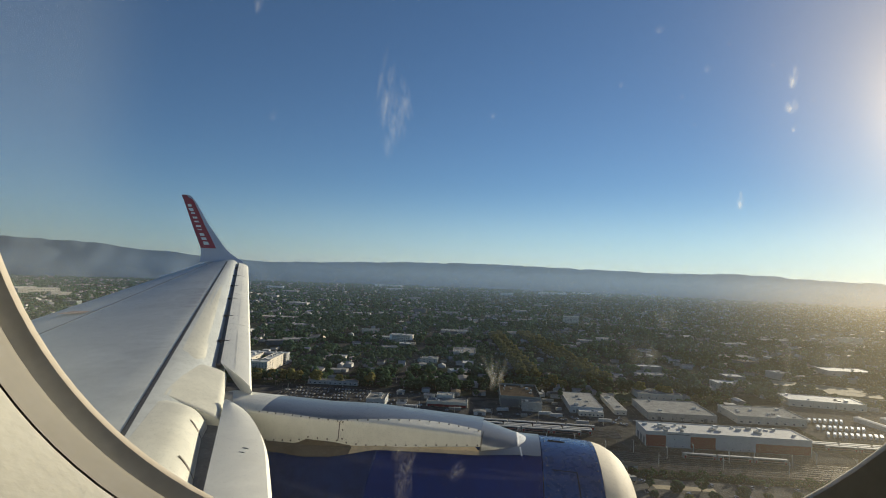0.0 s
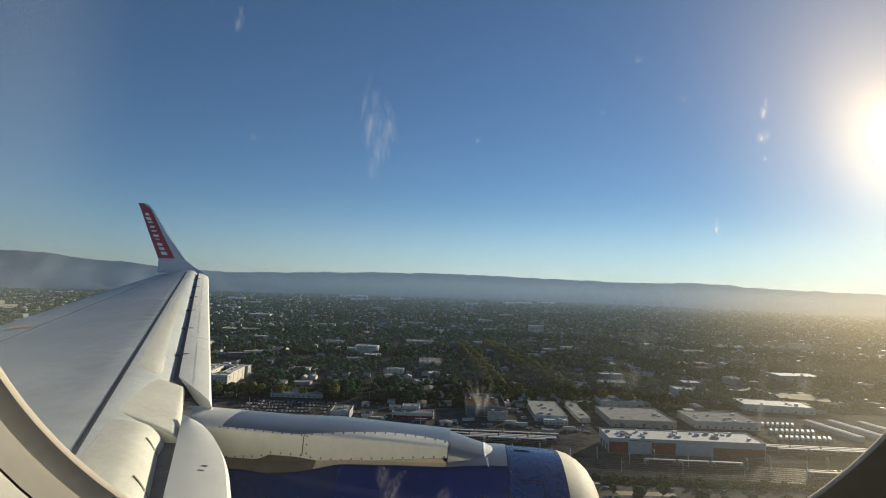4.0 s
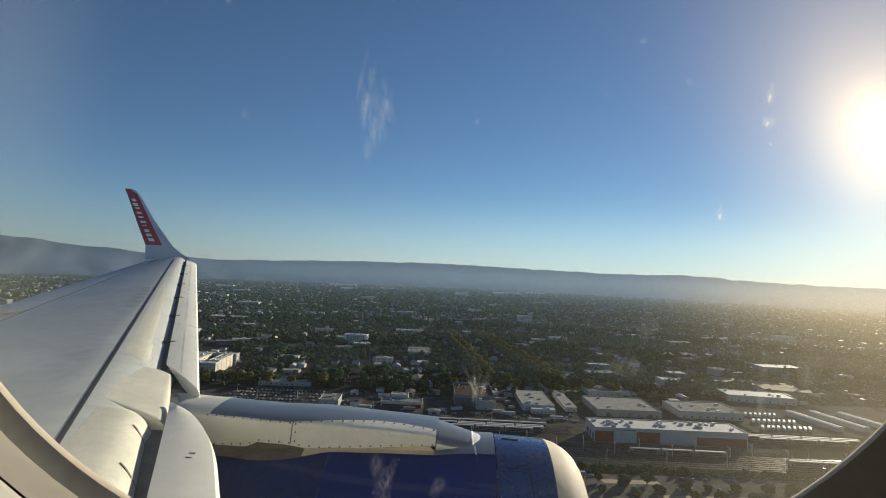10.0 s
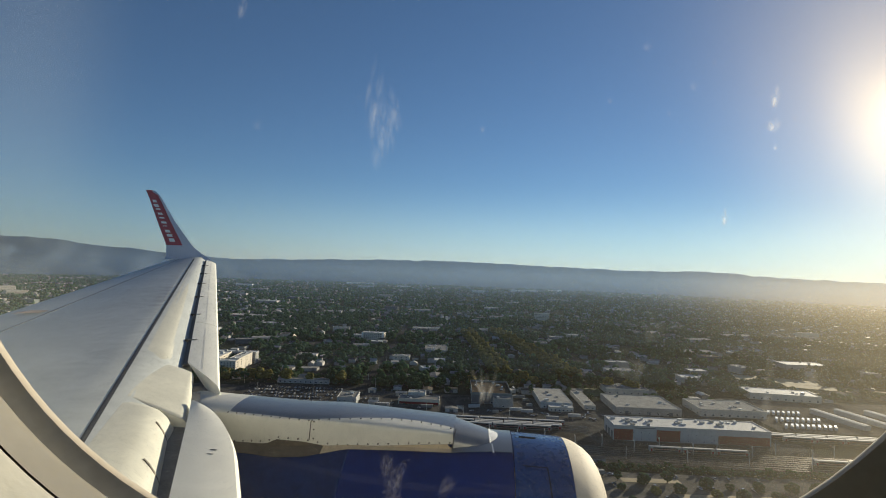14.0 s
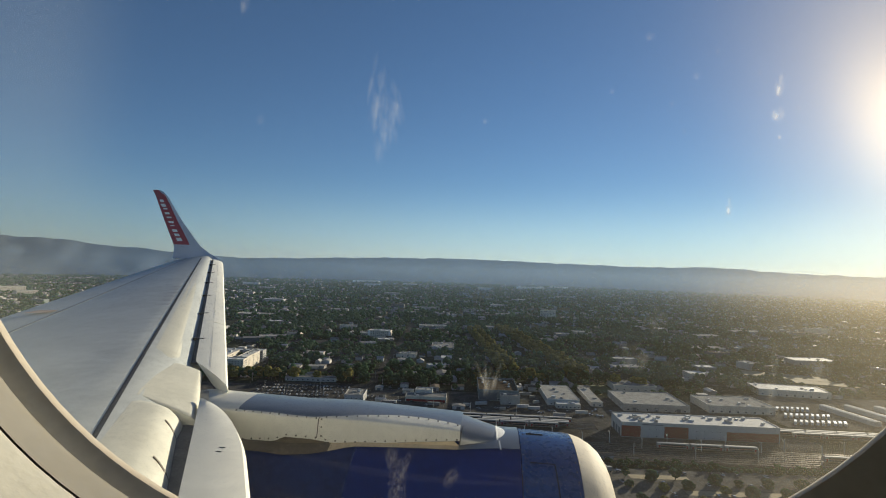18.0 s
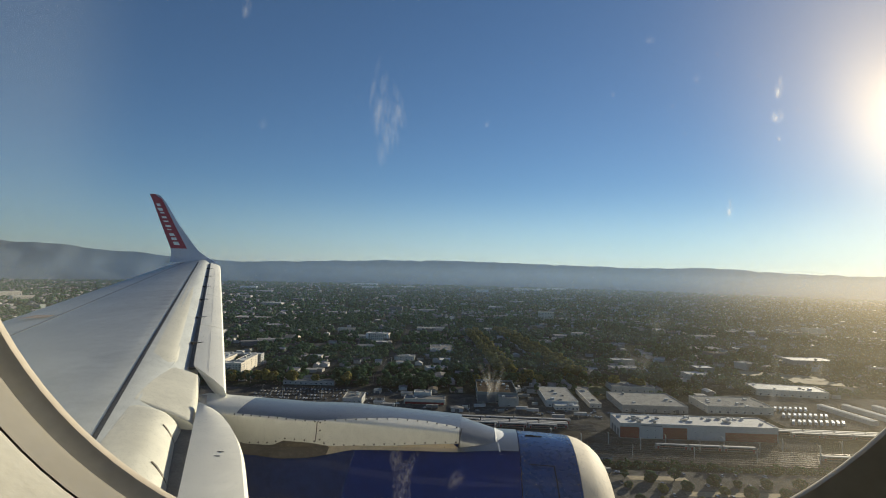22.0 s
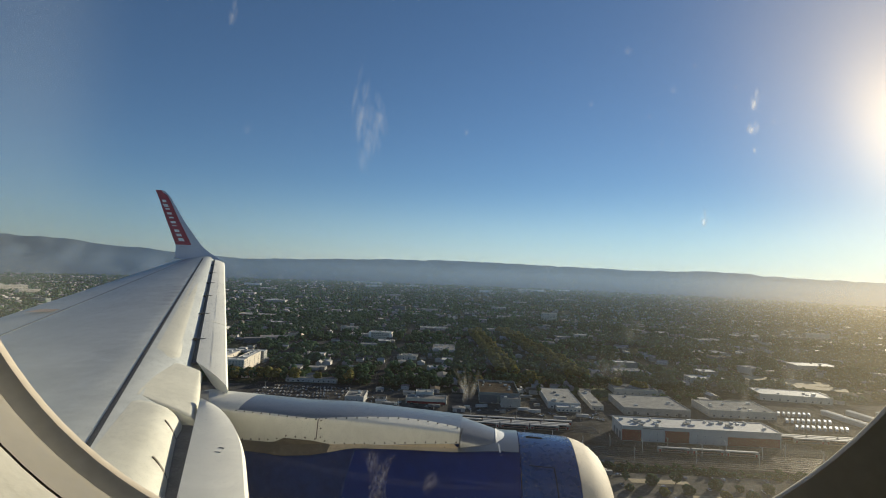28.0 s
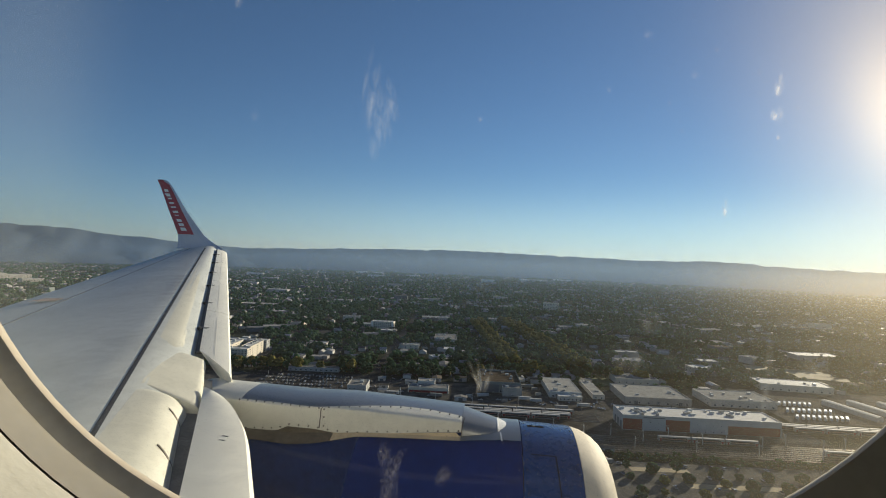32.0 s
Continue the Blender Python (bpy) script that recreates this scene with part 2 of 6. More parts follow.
def strip(name, line, width, mat, y0, y1, lift):
    """A flat strip that runs along the span on the skin: a joint seal, or painted gap shade."""
    rings = []
    for i in range(25):
        y = lerp(y0, y1, i / 24)
        x, z = line(y)
        rings.append([(x + width / 2, y, z + lift), (x - width / 2, y, z + lift), (x - width / 2, y, z - 0.02), (x + width / 2, y, z - 0.02)])
    return loft(name, rings, mat, wing, "dark strip, for seals and gap shade", caps=True, smooth=False)


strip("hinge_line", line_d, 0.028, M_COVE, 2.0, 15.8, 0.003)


def slat(y0, y1, name="slat", round_end=False, chord=1.0, drop=0.0, ahead=0.0, skew=0.0, tilt=0.0, flare=0.0):
    """A length of slat. skew: how much further out its back corner starts than its front corner."""
    rings = []
    n = 24
    for i in range(n + 1):
        t = i / n
        yy = lerp(y0, y1, 1 - (1 - t) ** 1.6 if round_end else t)
        rings.append([])
        for g in (0.0, 0.3, 0.66, 0.93, 1.0, 0.9, 0.55, 0.25):
            y = yy + skew * (1 - g) * max(0, 1 - 3 * t)
            (x, z), (xb, zb) = le(y), line_b(y)
            z -= drop + tilt
            zb -= 1.3 * drop
            xb = lerp(x, xb + 0.05, chord + (flare * (y1 - y) / 1.4 if flare else 0))
            x += ahead
            k = 1.0
            if round_end:
                k = math.sqrt(max(0.004, 1 - max(0, y - (y1 - 1.0)) ** 2.2))
            xf, zf = lerp(xb, x, k), lerp(zb, z, k)
            under = len(rings[-1]) >= 5
            up = {0.0: 0.012, 0.3: 0.026, 0.66: 0.034, 0.93: 0.022, 1.0: -0.02}.get(g, 0)
            lo = {0.9: -0.12, 0.55: -0.09, 0.25: -0.03}.get(g, 0)
            rings[-1].append((lerp(xb, xf, g), y, lerp(zb, zf, g) + (lo * k if under else up)))
    made = loft(name, rings, M_SLAT, wing, "cream painted leading edge slat, extended", caps=True)
    if round_end:
        return made
    line = []
    for ring in rings[2:-3]:
        p, q = Vector(ring[1]), Vector(ring[2])
        line.append([tuple(p.lerp(q, 0.45) + Vector((0, 0, 0.003))), tuple(p.lerp(q, 0.50) + Vector((0, 0, 0.003)))])
    part("slat_joint", mesh_of("slat_joint", [v for r in line for v in r], [(2 * k, 2 * k + 2, 2 * k + 3, 2 * k + 1) for k in range(len(line) - 1)], M_JOINT, False), None, made, "fine grey joint")
    return made


for a, b in ((5.32, 7.85), (7.865, 10.4), (10.415, 13.0), (13.015, 15.6)):
    slat(a, b, skew=0.62 if a < 6 else 0.0)
inner_slat = slat(1.3, 4.95, round_end=True, chord=0.74, drop=0.04, ahead=0.13, flare=0.15)
inner_slat.scale = (0.97, 0.97, 0.97)


def wing_top(x, y):
    """Height of the wing's upper skin."""
    pts = top_curve(y)[2:]
    for p, q in zip(pts, pts[1:]):
        if q[0] <= x <= p[0]:
            return lerp(p[2], q[2], (p[0] - x) / (p[0] - q[0]))
    return pts[-1][2] if x < pts[-1][0] else pts[0][2]


rings = []
for y in [v for v in SPAN if 1.4 < v < 15.7]:
    xc = line_c(y)[0]
    front, back = wing_top(xc + 0.022, y) + 0.002, wing_top(xc - 0.022, y) + 0.002
    rings.append([(xc + 0.022, y, front), (xc, y, wing_top(xc, y) + 0.002), (xc - 0.022, y, back), (xc - 0.022, y, back - 0.02), (xc + 0.022, y, front - 0.02)])
loft("panel_joint", rings, M_DARK, wing, "dark strip, for seals and gap shade", caps=True, smooth=False)

# the fixed nose behind the slats: rounded lengths on both sides of the pylon, and the saddle over the pylon
def nose(y0, y1, front, back, brow, low, name, label, mat, ends=(0.0, 0.0), steps=22, bow=0.04, roll=0.5):
    """A rounded length of leading edge. front, back: how far it starts and ends behind the slats' edge; brow: height of its front over that edge; low: how far it drops there.
    ends: over what length its two ends round off; bow: how far it arches; roll: where it begins to curve down."""
    rings = []
    for i in range(steps + 1):
        y = lerp(y0, y1, (1 - math.cos(math.pi * i / steps)) / 2)
        k = 1.0
        for r, gap in ((ends[0], y - y0), (ends[1], y1 - y)):
            if r and gap < r:
                k *= math.sqrt(max(0.0, 1 - (1 - gap / r) ** 2))
        x0, z0 = le(y)
        xf, xr = x0 - front(y), x0 - back(y)
        zr = wing_top(xr, y) + 0.001
        row = []
        for j in range(17):
            u = math.sin(math.pi / 2 * j / 16)
            drop = low * (1 - math.sqrt(max(0.0, 1 - ((u - roll) / (1 - roll)) ** 2))) if u > roll else 0.0
            row.append((lerp(xr, xf, u), y, lerp(zr, z0 + brow, u) + bow * math.sin(math.pi * u) - drop - 0.06 * (1 - k)))
        row += [(lerp(xf, xr, 0.5), y, row[16][2] - 0.03), (xr, y, zr - 0.09)]
        rings.append(row)
    return loft(name, rings, mat, wing, label, caps=True)


nose(1.3, 4.44, lambda y: 0.455 - 0.05 * max(0, (y - 4.2) / 0.24), lambda y: lerp(1.0, 0.87, (y - 3.4) / 1.04), 0.115, 0.17, "inboard_nose", "cream rounded fixed leading edge", M_NOSE, (0, 0.13), bow=0.022, roll=0.52)
saddle_back = [(4.43, 0.875), (4.6, 0.86), (5.08, 0.763), (5.45, 0.66), (5.70, 0.585)]


def saddle(y):
    for (a, p), (b, q) in zip(saddle_back, saddle_back[1:]):
        if y <= b:
            return lerp(p, q, (y - a) / (b - a))
    return saddle_back[-1][1]


nose(4.45, 5.70, lambda y: 0.30, saddle, 0.05, 0.06, "pylon_fairing", "cream saddle fairing over the engine pylon", M_NOSE, (0.015, 0.05), bow=0.008, roll=0.88)
nose(5.56, 15.5, lambda y: lerp(0.45, 0.38, (y - 5.5) / 10), lambda y: lerp(0.89, 0.65, (y - 5.5) / 10), 0.06, 0.20, "outboard_nose", "pale rounded fixed leading edge", M_NOSE, (0.34, 0.1), 40, 0.03, 0.5)


def plate(name, corners, mat, parent, label, lift=0.0015):
    """Paint laid on the skin; corners are x and y."""
    vs = [(x, y, wing_top(x, y) + lift) for x, y in corners]
    return part(name, mesh_of(name, vs, [tuple(range(len(corners)))], mat, False), None, parent, label)


# markings too faint to read, a lifting point, and joints across the skin
rm = random.Random(3)
for r in range(6):
    for k in range(3):
        y = 8.2 + r * 0.36
        x = line_c(y)[0] - 0.10 - k * 0.075
        plate("marking", [(x, y), (x - rm.uniform(0.045, 0.06), y), (x - 0.05, y + 0.17), (x, y + 0.17)], M_MARK, wing, "faint grey marking bar")
plate("marking", [(-7.0, 7.9), (-7.35, 7.75), (-7.3, 8.05), (-7.0, 8.1)], M_ORANGE, wing, "faded orange marking")
for y in (6.9, 9.4, 11.9, 14.0):
    (xc, _), (xd, _) = line_c(y), line_d(y)
    plate("skin_joint", [(xc, y), (xd, y), (xd, y + 0.02), (xc, y + 0.02)], M_JOINT, wing, "fine joint in the skin", 0.003)
# dark strip stands in for the shade inside the slat gap
strip("slot_shade", lambda y: (line_b(y)[0] + 0.05, line_b(y)[1] + 0.0), 0.11, M_DARK, 5.9, 15.5, 0.0)
for y in [6.9 + 1.5 * k for k in range(6)]:
    x0, z0 = line_b(y)
    part("slat_track", box_bm0(x0 - 0.03, y - 0.035, z0 - 0.06, x0 + 0.12, y + 0.035, z0 + 0.012), M_DARK, wing, "dark slat track")
for y in (4.16, 3.56):
    x0, z0 = le(y)
    far = lerp(1.0, 0.87, (y - 3.4) / 1.04)
    rings = []
    for u, dy, r in ((0.74, 0.014, 0.006), (0.83, 0.009, 0.008), (0.92, 0.002, 0.011), (0.995, -0.004, 0.014)):
        x = x0 - lerp(far, 0.455, u)
        z = lerp(wing_top(x0 - far, y), z0 + 0.115, u) + 0.022 * math.sin(math.pi * u) - 0.17 * (1 - math.sqrt(1 - ((u - 0.52) / 0.48) ** 2))
        rings.append([(x, y + dy - r, z - 0.03), (x, y + dy - r * 0.8, z + 0.008), (x, y + dy + r * 0.8, z + 0.008), (x, y + dy + r, z - 0.03)])
    loft("slat_track", rings, M_SOOT, wing, "short brown slat track end", caps=True, smooth=False)
for y, dx in ((4.05, 0.10), (3.98, 0.13)):
    x0, z0 = le(y)
    bar = part("marking", box_bm0(x0 - dx, y, z0 - 0.03, x0 - dx + 0.05, y + 0.012, z0 + 0.012), M_DARK, wing, "small black stencil bar")
    bar.scale = (0.97, 0.97, 0.97)

# dark grey strip stands in for the shade in the cove
cove = strip("slot_shade", lambda y: (le(y)[0] - 0.36, le(y)[1] - 0.06), 0.30, M_COVE, 1.5, 5.4, 0.0)
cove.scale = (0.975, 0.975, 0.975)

# winglet: a thin blade that curves up from the tip
BLADE = [(0, 15.88, -8.45, -10.02, -0.02), (0.08, 16.02, -8.62, -10.06, 0.04), (0.2, 16.12, -8.95, -10.12, 0.2), (0.3, 16.2, -9.28, -10.17, 0.4), (0.6, 16.5, -10.1, -10.72, 1.2), (0.9, 16.82, -10.85, -11.28, 2.05), (0.97, 16.88, -11.05, -11.41, 2.22), (1.0, 16.9, -11.2, -11.45, 2.28)]
rings = []
for t, ya, xf, xr, z in BLADE:
    th = lerp(0.06, 0.025, t)
    rings.append([(xf, ya, z), (lerp(xf, xr, 0.12), ya - th * 0.7, z), (lerp(xf, xr, 0.35), ya - th, z + 0.01), (xr, ya, z), (lerp(xf, xr, 0.35), ya + th, z - 0.01), (lerp(xf, xr, 0.12), ya + th * 0.7, z)])
winglet = loft("winglet", rings, M_WINGLET, plane, "pale grey upturned winglet with a red panel", caps=True)


def blade(v, u):
    """A point just inside the winglet's inner face: v up its length, u from its front to its back."""
    for p, q in zip(BLADE, BLADE[1:]):
        if v <= q[0]:
            s = (v - p[0]) / (q[0] - p[0])
            _, ya, xf, xr, z = (lerp(a, b, s) for a, b in zip(p, q))
            th = lerp(0.06, 0.025, v)
            th *= u / 0.35 if u < 0.35 else (1 - u) / 0.65
            return (lerp(xf, xr, u), ya - th - 0.008, z + 0.005)
    return blade(0.999, u)


def decal(name, quad, mat, label, rows=9, off=0.0):
    """A painted area on the winglet between two bounds of u at heights v."""
    (v0, a0, b0), (v1, a1, b1) = quad
    rings = []
    for i in range(rows + 1):
        t = i / rows
        v = lerp(v0, v1, t)
        ring = [blade(v, lerp(lerp(a0, a1, t), lerp(b0, b1, t), k / 14)) for k in range(15)]
        rings.append([(x, y - off, z) for x, y, z in ring])
    return loft(name, rings, mat, winglet, label, closed=False)


decal("red_panel", ((0.31, 0.34, 0.985), (0.995, 0.10, 0.98)), M_RED, "red painted panel")
# a word of white letters drawn as plain upright shapes
for k in range(10):
    v = 0.86 - 0.052 * k
    w = (0.040, 0.046, 0.022, 0.030, 0.022, 0.032, 0.012, 0.040, 0.040, 0.050)[k]
    a = 0.40 if k < 6 else 0.46
    decal("letter_shape", ((v - w * 0.8, a + 0.08, 0.78), (v, a + 0.08, 0.78 + (0.08 if k == 1 else 0))), M_WHITE, "white letter drawn as a plain bar", 2, 0.006)

# engine under the wing
AX, AZ = 4.55, -2.5
engine = part("engine", bmesh.new(), M_BLUE, plane, "dark blue jet engine with a cream inlet lip")


def turned(name, prof, mat, label, seg=72):
    rings = [[(x, AX + r * math.sin(2 * math.pi * k / seg), AZ + r * math.cos(2 * math.pi * k / seg)) for k in range(seg)] for x, r in prof]
    return loft(name, rings, mat, engine, label)


turned("reverser_cowl", [(-3.2, 0.78), (-2.6, 0.93), (-1.8, 1.03), (-1.018, 1.0886)], M_BLUE3, "faded blue rear cowl")
turned("fan_cowl", [(-1.010, 1.0893), (-1.0, 1.09), (0.0, 1.105), (0.295, 1.104)], M_BLUE, "glossy dark blue fan cowl")
turned("inlet_cowl", [(0.30, 1.104), (0.5, 1.1), (0.735, 1.088)], M_BLUE2, "blue inlet cowl with small rivets")
turned("inlet_lip", [(0.738, 1.0875), (0.83, 1.063), (0.91, 1.018), (0.97, 0.965), (1.005, 0.91), (1.005, 0.87), (0.96, 0.83), (0.6, 0.80), (-0.3, 0.80)], M_LIP, "cream rounded inlet lip")

pylon = part("pylon", bmesh.new(), M_PYLON, plane, "cream engine pylon with a silver back")
engine.scale = pylon.scale = (1.13, 1.13, 1.13)


def ridge(x):
    """Height of the back of the pylon and its half width."""
    pts = [(-3.3, -1.24, 0.30), (-2.75, -1.235, 0.30), (-1.18, -1.22, 0.31), (-0.2, -1.281, 0.29), (0.15, -1.371, 0.21), (0.28, -1.396, 0.20), (0.30, -1.41, 0.19)]
    for (xa, za, wa), (xb, zb, wb) in zip(pts, pts[1:]):
        if x <= xb:
            t = (x - xa) / (xb - xa)
            return lerp(za, zb, t), lerp(wa, wb, t)
    return pts[-1][1:]


def between(x, pts):
    for (xa, va), (xb, vb) in zip(pts, pts[1:]):
        if x <= xb:
            return lerp(va, vb, max(0, (x - xa) / (xb - xa)))
    return pts[-1][1]


def cowl_r(x):
    return between(x, [(-3.2, 0.78), (-2.6, 0.93), (-1.8, 1.03), (-1.0, 1.09), (0.0, 1.105), (0.3, 1.104)])


def split(x):
    """Angle round the shoulder at which the cream side of the pylon ends and its silver back begins."""
    return radians(between(x, [(-2.75, 15), (-2.19, 20), (-1.64, 24), (-1.36, 13), (-1.30, 20), (-1.16, 28), (-0.93, 48), (-0.7, 62), (-0.47, 64), (-0.24, 54), (-0.19, 48)]))


def plate_low(x):
    """Lower edge of the cream plates, as a share of the pylon's height."""
    return between(x, [(-2.75, 0.05), (-1.96, 0.16), (-1.72, 0.18), (-1.62, 0.32), (-1.39, 0.26), (-1.25, 0.17), (-1.06, 0.11), (-0.69, 0.22), (-0.19, 0.42), (0.05, 0.45)])


def tan_low(x):
    return between(x, [(-2.75, -0.08), (-1.13, -0.08), (-0.69, -0.04), (-0.42, 0.03), (-0.19, 0.15), (0.06, 0.40), (0.3, 0.1)])


def pylon_line(x):
    z, w = ridge(x)
    if x < -2.6:
        z -= 0.10 * (-2.6 - x) / 0.35
    r = cowl_r(x)
    low = AZ + math.sqrt(max(0.2, r ** 2 - w ** 2)) - 0.03
    return z, w, low, lerp(4.9, 4.55, min(1, max(0, (x + 3.2) / 1.6)))


def on_side(x, share, off=0.0):
    z, w, low, yc = pylon_line(x)
    return (x, yc - w - off, low + (z - low) * share)


def on_shoulder(x, a, off=0.0):
    z, w, low, yc = pylon_line(x)
    h = z - low
    return (x, yc - (w + off) * math.cos(a), low + h * 0.82 + (h * 0.18 + off) * math.sin(a))


def on_cap(x, a, grow=1.0):
    """A point of the rounded cap at the pylon's front, which thins out to a tip."""
    z, w, low, yc = pylon_line(x)
    u = min(1.0, max(0.0, x + 0.05) / 0.305)
    w *= grow * math.sqrt(max(0.0, 1 - u ** 3.4))
    base = low - 0.02
    return (x, yc - w * math.cos(a), base + grow * (z - base) * math.sqrt(max(0.0, 1 - u ** 7)) * max(0.0, math.sin(a)) ** lerp(0.42, 0.72, min(1, (x + 0.186) / 0.3)))


side, root_rings, back_rings, cap_rings, end_rings, skirt, soot = [], [], [], [], [], [], []
for x in [lerp(-2.72, -0.186, i / 60) for i in range(61)] + [lerp(-0.1859, 0.255, 1 - (1 - i / 20) ** 1.6) for i in range(21)]:
    z, w, low, yc = pylon_line(x)
    h = z - low
    cut_at = split(x) if x < -0.18595 else 0.0
    over = [on_shoulder(x, lerp(cut_at, math.pi / 2, k / 8)) for k in range(9)] + [(x, yc + w * 0.3, z), (x, yc + w * 0.9, low + h * 0.88), (x, yc + w, low + h * 0.6), (x, yc + w, low - 0.05)]
    if x < -0.18595:
        side.append([on_side(x, lerp(plate_low(x), 0.82, k / 5)) for k in range(6)] + [on_shoulder(x, cut_at * k / 6) for k in range(1, 7)])
        (root_rings if x < -2.08 else back_rings).append(over)
        if -2.12 < x < -2.04:
            (back_rings if x < -2.08 else root_rings).append(over)
    else:
        (cap_rings if x < 0.125 else end_rings).append([on_cap(x, math.pi * k / 18) for k in range(19)])
    if -1.26 < x < 0.08:
        skirt.append([on_side(x, lerp(tan_low(x), plate_low(x) if x < -0.19 else tan_low(x) + 0.02, k / 3), 0.004) for k in range(4)])
    if x < -1.2:
        soot.append([on_side(x, lerp(-0.12, plate_low(x), k / 3), -0.004) for k in range(4)])
loft("pylon_side", side, M_PYLON, pylon, "cream pylon side plates", closed=False)
loft("pylon_back", back_rings, M_SILVER, pylon, "silver grey pylon back", closed=False)
loft("pylon_root", root_rings[:-1], M_PYLON, pylon, "cream root of the pylon", closed=False)
loft("pylon_cap", cap_rings, M_SILVER, pylon, "silver grey rounded pylon cap", closed=False)
loft("cap_end", [cap_rings[-1]] + end_rings, M_WHITE, pylon, "rounded white end of the cap", closed=False)
loft("pylon_skirt", skirt, M_TAN, pylon, "tan lower edge plate", closed=False)
loft("sooty_side", soot, M_SOOT, pylon, "brown sooty side panel", closed=False)


rivet, small = shared0("rivet", 0.008), shared0("rivet", 0.005)
for i in range(24):
    x = lerp(-2.10, -0.21, i / 23)
    for p in (on_shoulder(x, max(0.05, split(x) - 0.10), 0.002), on_side(x, plate_low(x) + 0.06, 0.002)):
        r = part("rivet", rivet, None, pylon)
        r.location = p
for share in (0.35, 0.6, 0.82):
    r = part("rivet", rivet, None, pylon)
    r.location = on_side(-1.315, share, 0.002)
for k in range(9):
    r = part("rivet", small, None, pylon)
    r.location = on_side(lerp(-1.2, -0.3, k / 8), lerp(tan_low(lerp(-1.2, -0.3, k / 8)), plate_low(lerp(-1.2, -0.3, k / 8)), 0.5), 0.006)
for x, share in ((-1.35, 0.30), (-0.187, 0.2)):
    rings = []
    for k in range(9):
        q = on_side(x + 0.02 * k / 8, lerp(share, 0.82, k / 4), 0.003) if k < 5 else on_shoulder(x + 0.02 * k / 8, split(x) * (k - 4) / 4, 0.003)
        rings.append([(q[0] - 0.004, q[1], q[2]), (q[0] + 0.004, q[1], q[2])])
    loft("plate_joint", rings, M_RIVET, pylon, "dark joint between plates", closed=False)
# the sooty strip below the plates and the light edge of the cowl
strip_rings, edge_rings, foot_rings = [], [], []
for i in range(45):
    x = lerp(-2.75, 0.29, i / 44)
    z, w, low, yc = pylon_line(x)
    y = yc - w
    r = cowl_r(x) + 0.013
    a0 = math.asin(min(0.9, (AX - y - 0.01) / r))
    wide = between(x, [(-3, 0.17), (-1.35, 0.13), (-1.05, 0.06), (-0.6, 0.055), (-0.19, 0.06), (0.29, 0.10)])
    near, far = a0 + wide, a0 if x < -0.15 else -0.20
    ring = [(x, AX - r * math.sin(lerp(far, near, k / 8)), AZ + r * math.cos(lerp(far, near, k / 8))) for k in range(9)]
    (strip_rings if x < -1.2 else edge_rings if x < -0.15 else foot_rings).append(ring)
edge_rings.insert(0, strip_rings[-1])
foot_rings.insert(0, edge_rings[-1])
loft("cap_foot", foot_rings, M_SILVER, pylon, "silver foot of the pylon cap", closed=False)
loft("sooty_panel", strip_rings, M_SOOT, pylon, "brown sooty heat-stained panel", closed=False)
loft("cowl_edge", edge_rings, M_TAN, pylon, "tan edge of the cowl", closed=False)
rings = [[(x + 0.022 * (1 - math.sin(a)), *on_cap(x, a, g)[1:]) for a in [math.pi * k / 20 for k in range(21)]] for x, g in ((0.098, 0.99), (0.100, 1.025), (0.110, 1.025), (0.112, 0.99))]
loft("collar", rings, M_WHITE, pylon, "thin white collar ring", closed=False)
z, w, low, yc = pylon_line(0.14)
a0 = math.asin((AX - yc + w * 0.93) / (cowl_r(0.14) + 0.02))
rings = []
for k in range(6):
    a, r = a0 + 0.115 * k / 5, cowl_r(0.14) + 0.018
    rings.append([(0.122 + 0.012 * k / 5 + dx, AX - r * math.sin(a), AZ + r * math.cos(a)) for dx in (0.0, 0.012)])
loft("collar_strip", rings, M_WHITE, pylon, "thin white strip below the collar", closed=False)
turned("cowl_joint", [(-1.02, 1.08), (-1.018, 1.0925), (-1.010, 1.0925), (-1.008, 1.08)], M_BLUE2, "fine joint in the blue cowl")
for k in range(26):
    a = radians(-75 + 5 * k)
    for x, rad in ((0.33, 1.105), (0.71, 1.092)):
        r = part("rivet", small, None, engine)
        r.location = (x, AX + rad * math.sin(a), AZ + rad * math.cos(a))


def cowl_line(name, x0, x1, a0, a1, wide, mat, label):
    """A narrow line on the inlet cowl between two places: x along the engine, a round it in degrees."""
    line = []
    for k in range(9):
        x, a = lerp(x0, x1, k / 8), radians(lerp(a0, a1, k / 8))
        rad = lerp(1.104, 1.088, (x - 0.3) / 0.435) + 0.003
        dx, da = (0.0, wide / rad / 2) if abs(x1 - x0) > 0.05 else (wide / 2, 0.0)
        line.append([(x - dx, AX + rad * math.sin(a - da), AZ + rad * math.cos(a - da)), (x + dx, AX + rad * math.sin(a + da), AZ + rad * math.cos(a + da))])
    loft(name, line, mat, engine, label, closed=False)


